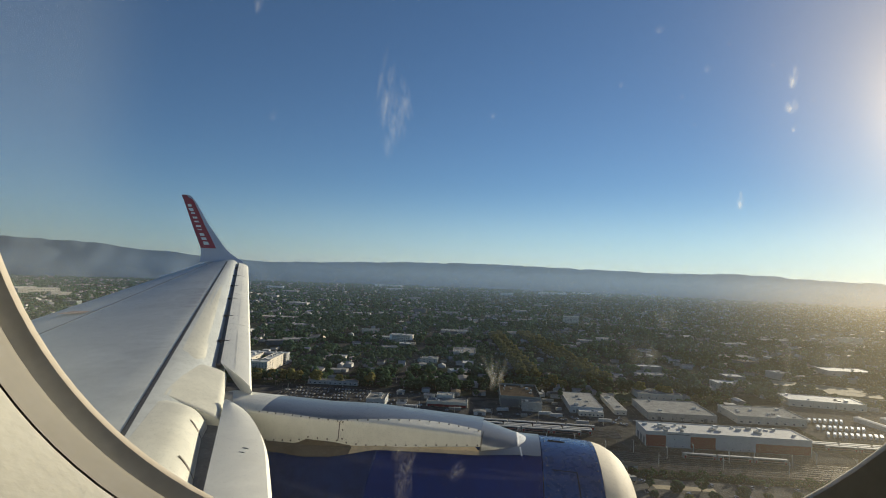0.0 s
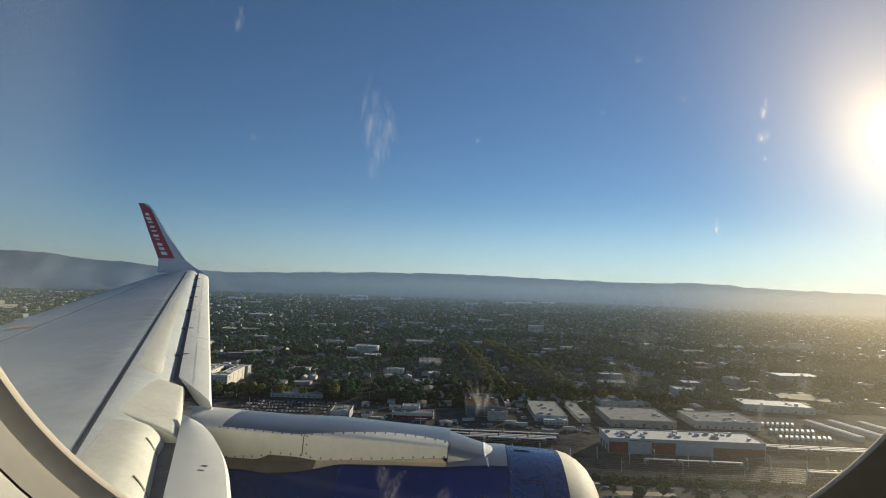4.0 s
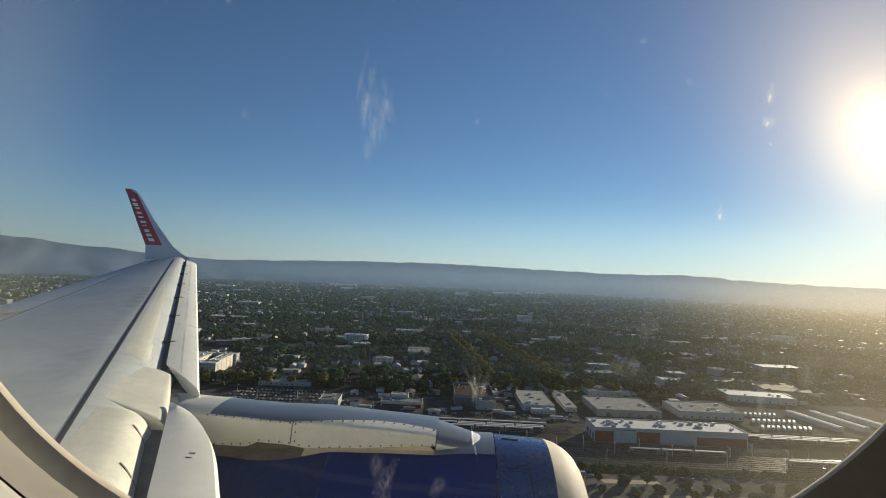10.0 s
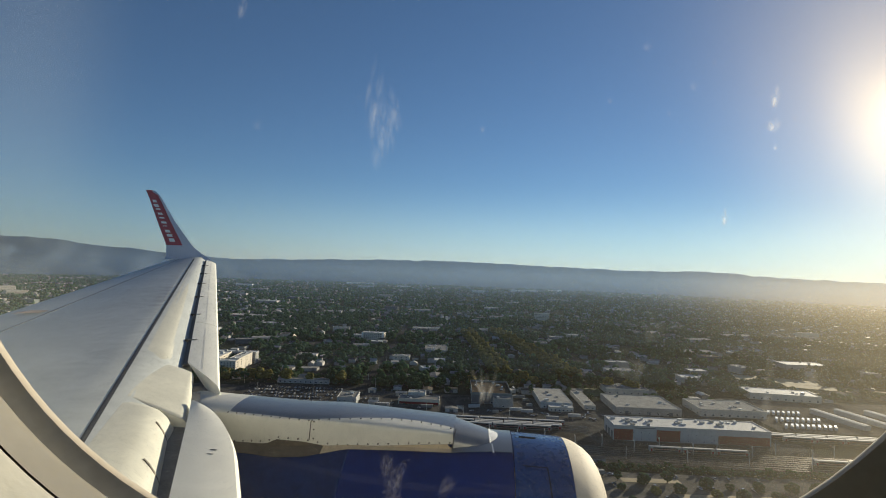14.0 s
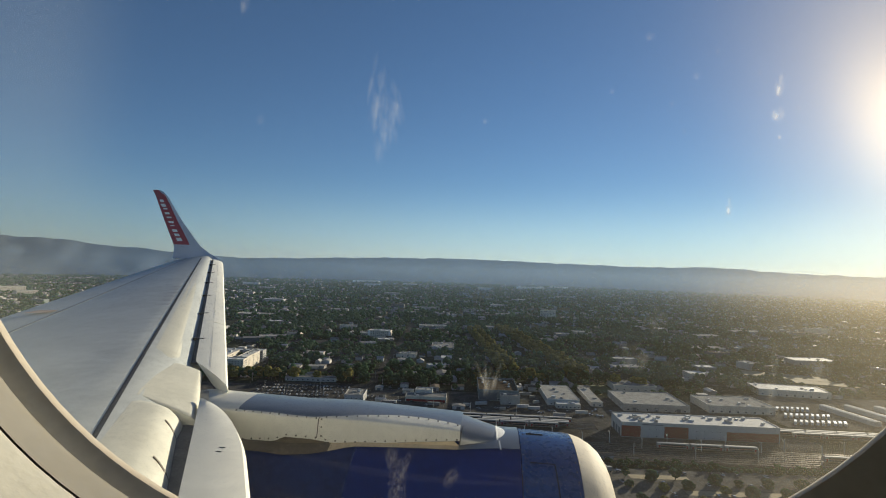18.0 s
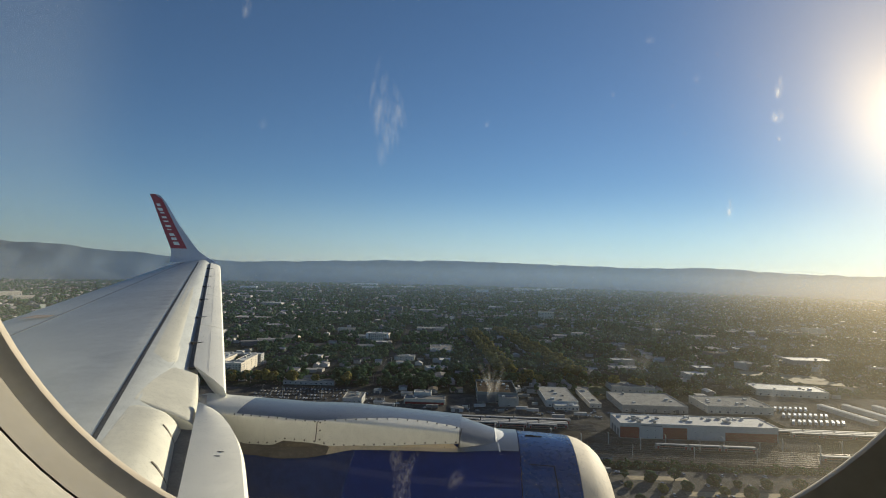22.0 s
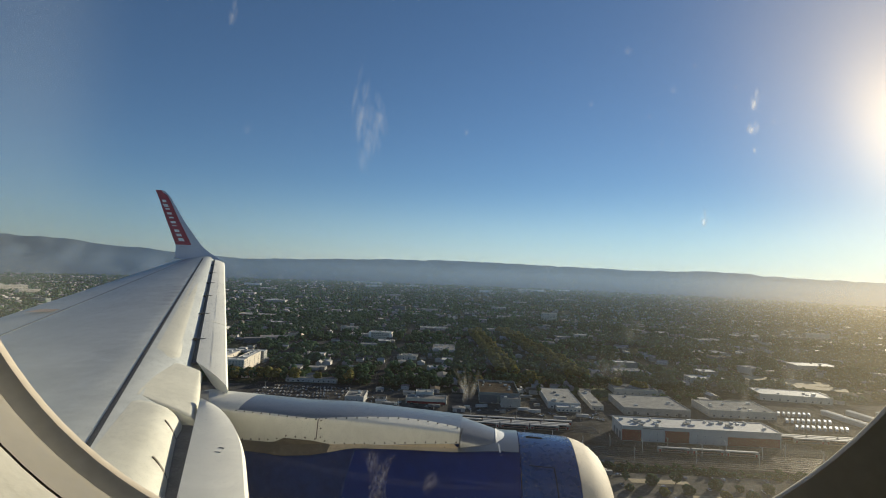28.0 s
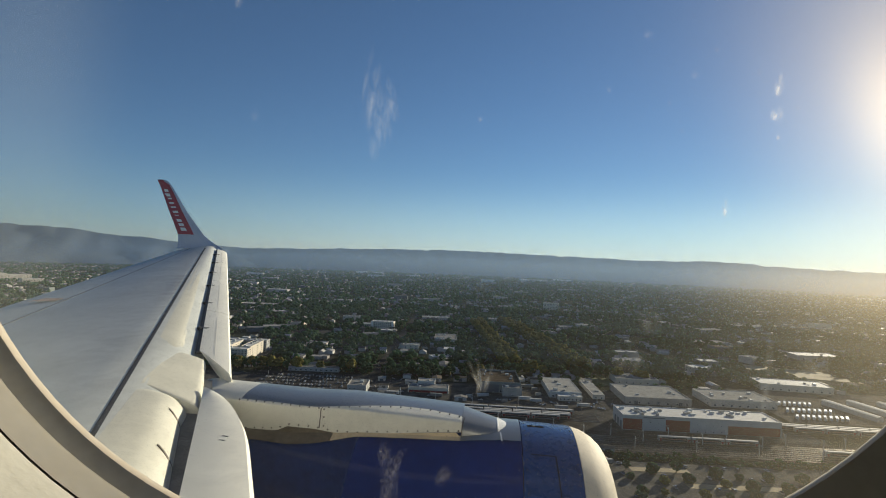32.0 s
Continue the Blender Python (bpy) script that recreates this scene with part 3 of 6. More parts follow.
cowl_line("panel_line", 0.36, 0.55, -22, -22, 0.009, M_GAP, "dark outline of an access panel")
cowl_line("panel_line", 0.55, 0.565, -22, -42, 0.009, M_GAP, "dark outline of an access panel")
cowl_line("latch", 0.36, 0.50, 1.5, 1.5, 0.05, M_GAP, "dark flush latch")
drop = shared0("droplet", 0.006)
drop.materials[0] = M_SILVER
rd = random.Random(9)
for k in range(44):
    a, x = radians(rd.uniform(-62, -4)), rd.uniform(0.1, 0.66) if k % 3 else rd.uniform(0.35, 0.66)
    d = part("droplet", drop, None, engine, "tiny pale water droplet")
    rad = cowl_r(x) if x < 0.3 else lerp(1.104, 1.09, (x - 0.3) / 0.4)
    d.location = (x, AX + rad * math.sin(a), AZ + rad * math.cos(a))
    d.scale = (rd.uniform(0.5, 1.0), rd.uniform(0.5, 1.0), rd.uniform(0.4, 0.8))


# ---- the cabin window ----
def oval(y, scale, n=120, a=0.1794, b=0.185, p=2.2373, cx=-0.0076, cz=0.0954):
    """The window's outline at depth y, seen scale times as large as the opening."""
    k = scale * y / 0.18
    out = []
    for i in range(n):
        t = 2 * math.pi * i / n
        c, s = math.cos(t), math.sin(t)
        wide = 1 + 2.0 * max(0, scale - 1.012) if c > 0 and scale < 1.5 else 1 + (0.15 if c > 0 and scale >= 1.5 else 0)
        out.append((cx + wide * k * a * math.copysign(abs(c) ** (2 / p), c), y, cz * k + k * b * math.copysign(abs(s) ** (2 / p), s)))
    return out


cabin = part("cabin_wall", bmesh.new(), M_PANEL, plane, "cream plastic cabin wall with a window")
loft("window_gasket", [oval(0.190, 1.02), oval(0.181, 1.0), oval(0.178, 1.004), oval(0.1765, 1.012)], M_GASKET, cabin, "thin tan window gasket")
loft("window_reveal", [oval(0.1765, 1.012), oval(0.1742, 1.04), oval(0.1715, 1.072)], M_REVEAL, cabin, "dark grey window reveal")
loft("window_bezel", [oval(0.1714, 1.072), oval(0.165, 1.082), oval(0.157, 1.120), oval(0.1535, 1.134)], M_BEZEL, cabin, "pale plastic window bezel")
# narrow seam whose shade is put into its brown colour
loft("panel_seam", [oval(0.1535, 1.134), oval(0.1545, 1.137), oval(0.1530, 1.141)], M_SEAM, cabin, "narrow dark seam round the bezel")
loft("wall_panel", [oval(0.1530, 1.141), oval(0.1505, 1.148), oval(0.125, 1.39), oval(0.10, 1.76), oval(0.05, 3.7), oval(0.035, 5.5)], M_PANEL, cabin, "cream textured wall panel")


# the white side of the fuselage, round the window
# added unseen, so its sunlit white side brightens engine and slats
def hull(x, a):
    """A point of the fuselage skin: a is the angle from level, upwards."""
    return (x, 0.215 - 1.98 + 1.98 * math.cos(a), 0.09 + 1.98 * math.sin(a))


verts, faces = [], []
xs = [-18, -16, -13, -9, -6, -4, -2.5, -1.4, -0.7, -0.3, 0.3, 0.7, 1.4, 2.5, 4, 6, 8, 10, 11.2, 12]
taper = {-18: 0.45, -16: 0.75, -13: 0.95, 10: 0.93, 11.2: 0.7, 12: 0.2}
al = [radians(v) for v in (-85, -65, -48, -34, -22, -12, -6.5, 6.5, 12, 22, 34, 48, 65, 85, 110, 135, 160, 180, 205, 230, 255)]
for x in xs:
    for a in al:
        px, py, pz = hull(x, a)
        t = taper.get(x, 1)
        verts.append((px, -1.765 + (py + 1.765) * t, 0.09 + (pz - 0.09) * t))
na = len(al)
for i in range(len(xs) - 1):
    for j in range(na):
        k = (j + 1) % na
        if not (xs[i] == -0.3 and j == 6):
            faces.append((i * na + j, (i + 1) * na + j, (i + 1) * na + k, i * na + k))
faces += [tuple(range(na)), tuple(range((len(xs) - 1) * na, len(xs) * na))]
part("fuselage_skin", mesh_of("fuselage_skin", verts, faces, M_WHITE), None, plane, "white painted side of the fuselage")
frame_ring = oval(0.20, 1.04, 96)
outer = []
for x, y, z in frame_ring:
    k = min(0.3 / max(1e-6, abs(x + 0.0)), 0.225 / max(1e-6, abs(z - 0.09)))
    qx, qz = x * k, 0.09 + (z - 0.09) * k
    outer.append((qx, 0.215 - 1.98 + math.sqrt(1.98 ** 2 - (qz - 0.09) ** 2), qz))
loft("window_surround", [outer, frame_ring], M_WHITE, plane, "white skin round the window")

# the cabin behind the camera: side wall, ceiling, floor and far side
# added unseen, to keep skylight off the window reveal; pale to bounce sunlight
cab = bmesh.new()
sect = [(0.03, -1.1), (0.10, -0.35), (0.03, 0.55), (-0.35, 0.95), (-1.75, 1.12), (-3.2, 0.95), (-3.55, 0.5), (-3.6, -0.3), (-3.5, -1.1)]
ends = [[cab.verts.new((x, y, z)) for y, z in sect] for x in (-2.6, 2.6)]
for k in (0, *range(2, len(sect))):
    cab.faces.new((ends[0][k], ends[1][k], ends[1][(k + 1) % len(sect)], ends[0][(k + 1) % len(sect)]))
cab.faces.new(ends[0]), cab.faces.new(ends[1][::-1])
bmesh.ops.recalc_face_normals(cab, faces=cab.faces)
# the open wall strip is closed round the window
part("cabin_lining", cab, M_CABIN, plane, "unseen pale grey cabin lining, shuts out skylight")
inner = oval(0.035, 5.5)
rim2 = []
for x, y, z in inner:
    k = max(abs(x) / 2.6, (z - 0.0) / 0.55 if z > 0 else -z / 1.1)
    qx, qz = x / k, z / k
    rim2.append((qx, 0.05, qz))
loft("side_lining", [inner, rim2], M_PANEL, plane, "cream cabin side wall")


# ---- window glass and what lies on it ----
def scatter_material(name, clear, forward, rough, veil, veil_color=(1, 1, 1), height=None, mask=None, ior=1.45, fade=None):
    """A thin scattering layer: most light goes straight through, some is spread forward, some is spread all round.
    height: scale in metres by which the layer thins out upwards. mask: size of the blotches in metres."""
    m = bpy.data.materials.new(name)
    m.use_nodes = True
    nt = m.node_tree
    nt.nodes.clear()
    out = nt.nodes.new("ShaderNodeOutputMaterial")
    tr, rf, tl, df = (nt.nodes.new("ShaderNodeBsdf" + k) for k in ("Transparent", "Refraction", "Translucent", "Diffuse"))
    tr.inputs["Color"].default_value = (*clear, 1)
    # warm tint of sun glare, put into the forward light
    rf.inputs["Color"].default_value = (1.0, 0.80, 0.48, 1)
    rf.inputs["IOR"].default_value, rf.inputs["Roughness"].default_value = ior, rough
    for n in (tl, df):
        n.inputs["Color"].default_value = (*veil_color, 1)
    body = nt.nodes.new("ShaderNodeMixShader")
    body.inputs[0].default_value = 0.35
    nt.links.new(tl.outputs[0], body.inputs[1])
    nt.links.new(df.outputs[0], body.inputs[2])
    both = nt.nodes.new("ShaderNodeMixShader")
    both.inputs[0].default_value = veil / max(1e-6, veil + forward)
    nt.links.new(rf.outputs[0], both.inputs[1])
    nt.links.new(body.outputs[0], both.inputs[2])
    mix = nt.nodes.new("ShaderNodeMixShader")
    mix.inputs[0].default_value = veil + forward
    nt.links.new(tr.outputs[0], mix.inputs[1])
    nt.links.new(both.outputs[0], mix.inputs[2])
    nt.links.new(mix.outputs[0], out.inputs["Surface"])
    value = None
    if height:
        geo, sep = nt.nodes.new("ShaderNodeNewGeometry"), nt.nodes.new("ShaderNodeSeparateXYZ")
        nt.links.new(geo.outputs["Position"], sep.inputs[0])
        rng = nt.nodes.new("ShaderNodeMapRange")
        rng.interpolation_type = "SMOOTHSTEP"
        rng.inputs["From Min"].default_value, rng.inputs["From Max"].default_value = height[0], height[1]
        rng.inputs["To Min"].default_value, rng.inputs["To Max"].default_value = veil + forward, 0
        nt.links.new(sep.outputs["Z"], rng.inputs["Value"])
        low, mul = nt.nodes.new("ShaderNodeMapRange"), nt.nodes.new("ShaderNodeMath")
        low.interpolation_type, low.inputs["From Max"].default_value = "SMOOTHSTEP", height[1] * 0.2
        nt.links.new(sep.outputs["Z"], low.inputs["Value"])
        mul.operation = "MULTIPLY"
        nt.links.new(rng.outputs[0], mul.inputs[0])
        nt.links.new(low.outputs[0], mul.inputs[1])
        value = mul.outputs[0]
    if mask:
        co, no = nt.nodes.new("ShaderNodeTexCoord"), nt.nodes.new("ShaderNodeTexNoise")
        no.inputs["Scale"].default_value, no.inputs["Detail"].default_value = 1 / mask, 6
        wisp = nt.nodes.new("ShaderNodeVectorMath")
        wisp.operation, wisp.inputs[1].default_value = "MULTIPLY", (2.4, 1, 0.55)
        nt.links.new(co.outputs["Object"], wisp.inputs[0])
        nt.links.new(wisp.outputs[0], no.inputs["Vector"])
        rng = nt.nodes.new("ShaderNodeMapRange")
        rng.inputs["From Min"].default_value, rng.inputs["From Max"].default_value = 0.40, 0.75
        rng.inputs["To Min"].default_value, rng.inputs["To Max"].default_value = 0, 2 * (veil + forward)
        nt.links.new(no.outputs["Fac"], rng.inputs["Value"])
        gr, le2, sub = nt.nodes.new("ShaderNodeTexCoord"), nt.nodes.new("ShaderNodeVectorMath"), nt.nodes.new("ShaderNodeMapRange")
        le2.operation = "LENGTH"
        off = nt.nodes.new("ShaderNodeVectorMath")
        off.operation, off.inputs[1].default_value = "MULTIPLY_ADD", (2, 0, 2)
        off.inputs[2].default_value = (-1, 0, -1)
        nt.links.new(gr.outputs["Generated"], off.inputs[0])
        nt.links.new(off.outputs[0], le2.inputs[0])
        nt.links.new(le2.outputs["Value"], sub.inputs["Value"])
        sub.inputs["From Min"].default_value, sub.inputs["From Max"].default_value = 1.0, 0.2
        mul = nt.nodes.new("ShaderNodeMath")
        mul.operation = "MULTIPLY"
        nt.links.new(rng.outputs[0], mul.inputs[0])
        nt.links.new(sub.outputs[0], mul.inputs[1])
        value = mul.outputs[0]
    if fade:  # veil of dust and painted glare that thins out over the pane from x0 to x1, in blotches
        co, sep, no = nt.nodes.new("ShaderNodeTexCoord"), nt.nodes.new("ShaderNodeSeparateXYZ"), nt.nodes.new("ShaderNodeTexNoise")
        no.inputs["Scale"].default_value, no.inputs["Detail"].default_value = 14, 3
        nt.links.new(co.outputs["Object"], no.inputs["Vector"])
        nt.links.new(co.outputs["Object"], sep.inputs[0])
        rng, amt, mul = nt.nodes.new("ShaderNodeMapRange"), nt.nodes.new("ShaderNodeMapRange"), nt.nodes.new("ShaderNodeMath")
        rng.interpolation_type = "SMOOTHERSTEP"
        rng.inputs["From Min"].default_value, rng.inputs["From Max"].default_value = fade
        rng.inputs["To Min"].default_value, rng.inputs["To Max"].default_value = veil + forward, 0
        amt.inputs["To Min"].default_value, amt.inputs["To Max"].default_value = 0.5, 1.5
        nt.links.new(sep.outputs["X"], rng.inputs["Value"])
        nt.links.new(no.outputs["Fac"], amt.inputs["Value"])
        mul.operation = "MULTIPLY"
        nt.links.new(rng.outputs[0], mul.inputs[0])
        nt.links.new(amt.outputs[0], mul.inputs[1])
        up, mul2 = nt.nodes.new("ShaderNodeMapRange"), nt.nodes.new("ShaderNodeMath")
        up.interpolation_type, mul2.operation = "SMOOTHSTEP", "MULTIPLY"
        up.inputs["From Min"].default_value, up.inputs["From Max"].default_value = -0.01, 0.045
        up.inputs["To Min"].default_value, up.inputs["To Max"].default_value = 1.0, 0.75 if fade[0] < 0 else 0.5
        nt.links.new(sep.outputs["Z"], up.inputs["Value"])
        nt.links.new(mul.outputs[0], mul2.inputs[0])
        nt.links.new(up.outputs[0], mul2.inputs[1])
        value = mul2.outputs[0]
    if value:
        nt.links.new(value, mix.inputs[0])
    return m


M_PANE = scatter_material("dusty_acrylic", (0.995, 0.995, 0.995), 0.004, 1.0, 0.0040, ior=1.5)
M_SMEAR = scatter_material("dried_smear", (1, 1, 1), 0.0, 0.6, 0.05, mask=0.006)
M_WISP = scatter_material("dried_wisp", (1, 1, 1), 0.0, 0.6, 0.085, mask=0.004)
M_GLINT = scatter_material("bright_speck", (1, 1, 1), 0.0, 0.6, 0.42, mask=0.003)
M_FLECK = scatter_material("pane_fleck", (1, 1, 1), 0.0, 0.6, 0.024)
M_MOTTLE = scatter_material("pane_mottle", (1, 1, 1), 0.0, 0.6, 0.05, mask=0.0011)
M_SPECK = scatter_material("pane_speck", (1, 1, 1), 0.0, 0.6, 0.11, mask=0.004)
rim = oval(0.1905, 1.03)
n = len(rim)
back = [(x, y + 0.003, z) for x, y, z in rim]
faces = [tuple(range(n)), tuple(range(2 * n - 1, n - 1, -1))] + [(k, k + n, (k + 1) % n + n, (k + 1) % n) for k in range(n)]
pane = part("window_pane", mesh_of("window_pane", rim + back, faces, M_PANE, False), None, cabin, "dusty scratched acrylic window pane")
pane.visible_shadow = False
# left film is dust; two warm films paint glare towards the sun
for y, tint, strength, span in ((0.1893, (0.84, 0.92, 0.86), 0.068, (-0.165, -0.105)), (0.1896, (1.0, 0.86, 0.62), 0.07, (0.19, 0.055)), (0.1889, (1.0, 0.94, 0.78), 0.07, (0.20, -0.02))):
    dust_glare_mat = scatter_material("dust_glare", (1, 1, 1), 0.0, 1.0, strength, tint, fade=span)
    ring = [(x, y, z) for x, _, z in oval(0.1905, 1.02)]
    film = part("grime_film", mesh_of("grime_film", ring, [tuple(range(len(ring)))], dust_glare_mat, False), None, cabin, "thin film on the pane for dust and sun glare")
    film.visible_shadow = False


# films added to spread the sun's light into a halo
for k, (index, amount) in enumerate(((1.07, 0.0008), (0.935, 0.0008), (1.2, 0.0026), (0.83, 0.0026), (1.4, 0.0025))):
    halo = scatter_material("sun_halo", (1, 1, 1), amount, 1.0, 0.0, ior=index)
    ring = [(x, 0.1897 + 0.0001 * k, z) for x, _, z in oval(0.1905, 1.02)]
    film = part("haze_film", mesh_of("haze_film", ring, [tuple(range(len(ring)))], halo, False), None, cabin, "added film that makes the sun's halo")
    film.visible_shadow = False


def smear(x, z, w, h, turn, mat, name="smear", label="dried whitish smear on the pane"):
    ring = []
    for k in range(20):
        t = 2 * math.pi * k / 20
        r = 1 + 0.18 * math.sin(3 * t + x * 40) + 0.1 * math.sin(5 * t)
        ring.append((w / 2 * r * math.cos(t), 0, h / 2 * r * math.sin(t)))
    ob = part(name, mesh_of(name, ring, [tuple(range(20))], mat, False), None, cabin, label)
    ob.matrix_local = pose(x, 0.1885, z, 0, turn, 0)
    ob.visible_shadow = False


for x, z, w, h, turn, mat in ((-0.0325, 0.0665, 0.0024, 0.022, 8, M_SMEAR), (-0.0300, 0.0600, 0.0050, 0.024, 4, M_WISP), (-0.0240, 0.0580, 0.0045, 0.017, -14, M_WISP), (-0.0275, 0.0520, 0.0110, 0.022, -4, M_WISP), (-0.0290, 0.0440, 0.0050, 0.015, 2, M_SMEAR),
                              (0.0095, -0.0335, 0.003, 0.011, 10, M_SPECK), (0.0072, -0.032, 0.0024, 0.012, -28, M_SPECK), (0.0120, -0.0325, 0.0024, 0.011, 14, M_SPECK), (0.0085, -0.0305, 0.0016, 0.008, -6, M_SPECK),
                              (-0.0215, -0.0600, 0.005, 0.010, 4, M_MOTTLE), (-0.0190, -0.067, 0.006, 0.018, -8, M_MOTTLE), (-0.0170, -0.063, 0.003, 0.012, 12, M_MOTTLE), (-0.0205, -0.0730, 0.004, 0.012, 0, M_MOTTLE),
                              (0.0990, 0.0635, 0.003, 0.008, 6, M_GLINT), (0.0985, 0.0545, 0.0045, 0.005, 20, M_GLINT), (0.0992, 0.0475, 0.0015, 0.002, 0, M_GLINT), (0.084, 0.0245, 0.0025, 0.006, 0, M_GLINT),
                              (0.0585, 0.0800, 0.0034, 0.0034, 0, M_SPECK), (0.0735, 0.0670, 0.003, 0.0034, 0, M_SPECK), (-0.0015, -0.0655, 0.005, 0.009, 30, M_MOTTLE), (0.0345, 0.0085, 0.004, 0.005, 0, M_SMEAR), (-0.0712, 0.0520, 0.004, 0.005, 0, M_SMEAR),
                              (0.066, 0.058, 0.0016, 0.002, 0, M_SPECK), (0.093, 0.068, 0.0016, 0.0018, 0, M_SPECK), (0.070, 0.049, 0.0014, 0.0016, 0, M_SPECK), (0.105, 0.057, 0.002, 0.0024, 0, M_SPECK), (0.080, 0.075, 0.0016, 0.002, 0, M_SPECK), (0.047, 0.062, 0.0018, 0.0024, 0, M_SPECK), (0.006, 0.052, 0.002, 0.0026, 0, M_SPECK),
                              (0.112, -0.022, 0.010, 0.016, 0, M_SMEAR), (-0.0790, 0.0930, 0.004, 0.010, 5, M_SPECK), (0.062, -0.012, 0.008, 0.01, 0, M_SMEAR), (0.098, -0.03, 0.004, 0.03, 2, M_SMEAR), (0.055, -0.024, 0.014, 0.010, 20, M_SMEAR)):
    smear(x, z, w, h, turn, mat)
rf = random.Random(31)
for k in range(26):  # flecks round the streaks
    smear(rf.gauss(-0.0192, 0.0018), rf.uniform(-0.078, -0.058), rf.uniform(0.0004, 0.0010), rf.uniform(0.0005, 0.0016), rf.uniform(-30, 30), M_FLECK, "fleck", "tiny pale fleck on the pane")

# pale arcs drawn on the pane for its faint reflections
M_ARC = scatter_material("reflection_arc", (1, 1, 1), 0.0, 0.6, 0.005)
for x0, z0, x1, z1, sag, w in ((-0.075, -0.058, 0.030, -0.066, 0.004, 0.0022), (-0.070, -0.072, 0.020, -0.080, 0.005, 0.0026), (0.004, -0.064, 0.062, -0.062, 0.002, 0.0018), (-0.060, -0.086, 0.000, -0.090, 0.004, 0.0020)):
    pts = []
    for k in range(17):
        u = k / 16
        h = w * math.sin(math.pi * u) / 2 + 0.0001
        z = lerp(z0, z1, u) - sag * math.sin(math.pi * u)
        pts.append([(lerp(x0, x1, u), 0.1887, z + h), (lerp(x0, x1, u), 0.1887, z - h)])
    arc = loft("reflection_arc", pts, M_ARC, cabin, "faint curved reflection drawn on the pane", closed=False)
    arc.visible_shadow = False

# ---- the ground and the distance ----
RNG = np.random.default_rng(7)
me = mesh_of("ground", [(ALONG - 5200, -900, 0), (ALONG + 5200, -900, 0), (ALONG + 5200, 5200, 0), (ALONG - 5200, 5200, 0)], [(0, 1, 2, 3)], M_GROUND, False)
tagged(new("ground", me), "dark town ground with dry lots and streets", "ground", kind="structure")


def hills(name, dist, height, seed, az0, az1):
    """A range of far hills along an arc; height is a function of the bearing in degrees."""
    verts, faces = [], []
    n, m = 260, 7
    for i in range(n + 1):
        az = lerp(az0, az1, i / n)
        h = height(az) + 5 * noise.noise((az * 0.3, seed, 0)) + 8 * noise.noise((az * 0.9, seed, 4)) + 6 * noise.noise((az * 2.6, seed, 9)) + 3.5 * noise.noise((az * 8, seed, 2))
        for j in range(m + 1):
            t = j / m
            d = dist - 500 * (1 - t) + 60 * noise.noise((az * 0.5, t * 3, seed))
            z = h * t ** 1.3 + (5 * noise.noise((az * 0.9, t * 4, seed + 3)) if 0 < j < m else 0)
            verts.append((ALONG + d * math.sin(radians(az)), d * math.cos(radians(az)), max(z, -5) - (4 if j == 0 else 0)))
    for i in range(n):
        for j in range(m):
            a = i * (m + 1) + j
            faces.append((a, a + m + 1, a + m + 2, a + 1))
    return tagged(new(name, mesh_of(name, verts, faces, M_HILL)), "wooded hills on the skyline, tinted blue-grey for haze", "hills", kind="structure")


RIDGE = [(-64, 2.3), (-42, 1.36), (-36, 0.86), (-30, 0.36), (-26, 0.22), (-21, 0.34), (-15, 0.60), (-8, 0.78), (-3, 0.84), (3, 0.76), (9, 0.64), (15, 0.52), (18, 0.58), (21.5, 0.68), (24, 0.60), (27, 0.37), (33, 0.20), (64, 0.0)]


def skyline(az):
    """Height of the ridge from its angle above the eye's level."""
    for (a, p), (b, q) in zip(RIDGE, RIDGE[1:]):
        if az <= b:
            t = (az - a) / (b - a)
            return EYE + 4850 * math.tan(radians(lerp(p, q, t * t * (3 - 2 * t))))
    return EYE


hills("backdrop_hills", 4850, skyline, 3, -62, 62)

# blue-tinted upright sheets, thinning upwards, stand in for smog over the valley
scene.cycles.transparent_max_bounces = 36
# the last sheet, behind the hills, tints the low sky
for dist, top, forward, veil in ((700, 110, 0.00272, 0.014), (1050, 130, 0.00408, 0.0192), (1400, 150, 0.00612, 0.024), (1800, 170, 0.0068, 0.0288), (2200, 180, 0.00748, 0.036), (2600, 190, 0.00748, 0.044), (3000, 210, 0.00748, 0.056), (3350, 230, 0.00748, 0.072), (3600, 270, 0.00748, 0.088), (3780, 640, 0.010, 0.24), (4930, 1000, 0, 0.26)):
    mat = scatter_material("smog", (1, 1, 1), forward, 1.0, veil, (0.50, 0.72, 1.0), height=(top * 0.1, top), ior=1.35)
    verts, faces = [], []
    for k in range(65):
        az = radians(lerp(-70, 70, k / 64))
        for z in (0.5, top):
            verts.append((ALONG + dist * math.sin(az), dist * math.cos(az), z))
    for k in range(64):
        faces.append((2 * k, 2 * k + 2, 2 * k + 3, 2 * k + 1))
    tagged(new("haze_sheet", mesh_of("haze_sheet", verts, faces, mat)), "thin blue-tinted sheet for haze over the valley", "smog", kind="stuff")


# ---- town: far woods and roofs, too many to count ----
TURN = 5.0  # the street grid against the flight, in degrees
CT, ST = math.cos(radians(TURN)), math.sin(radians(TURN))
TAKEN = []  # footprints of the large buildings and yards: x, y, length, depth, turn


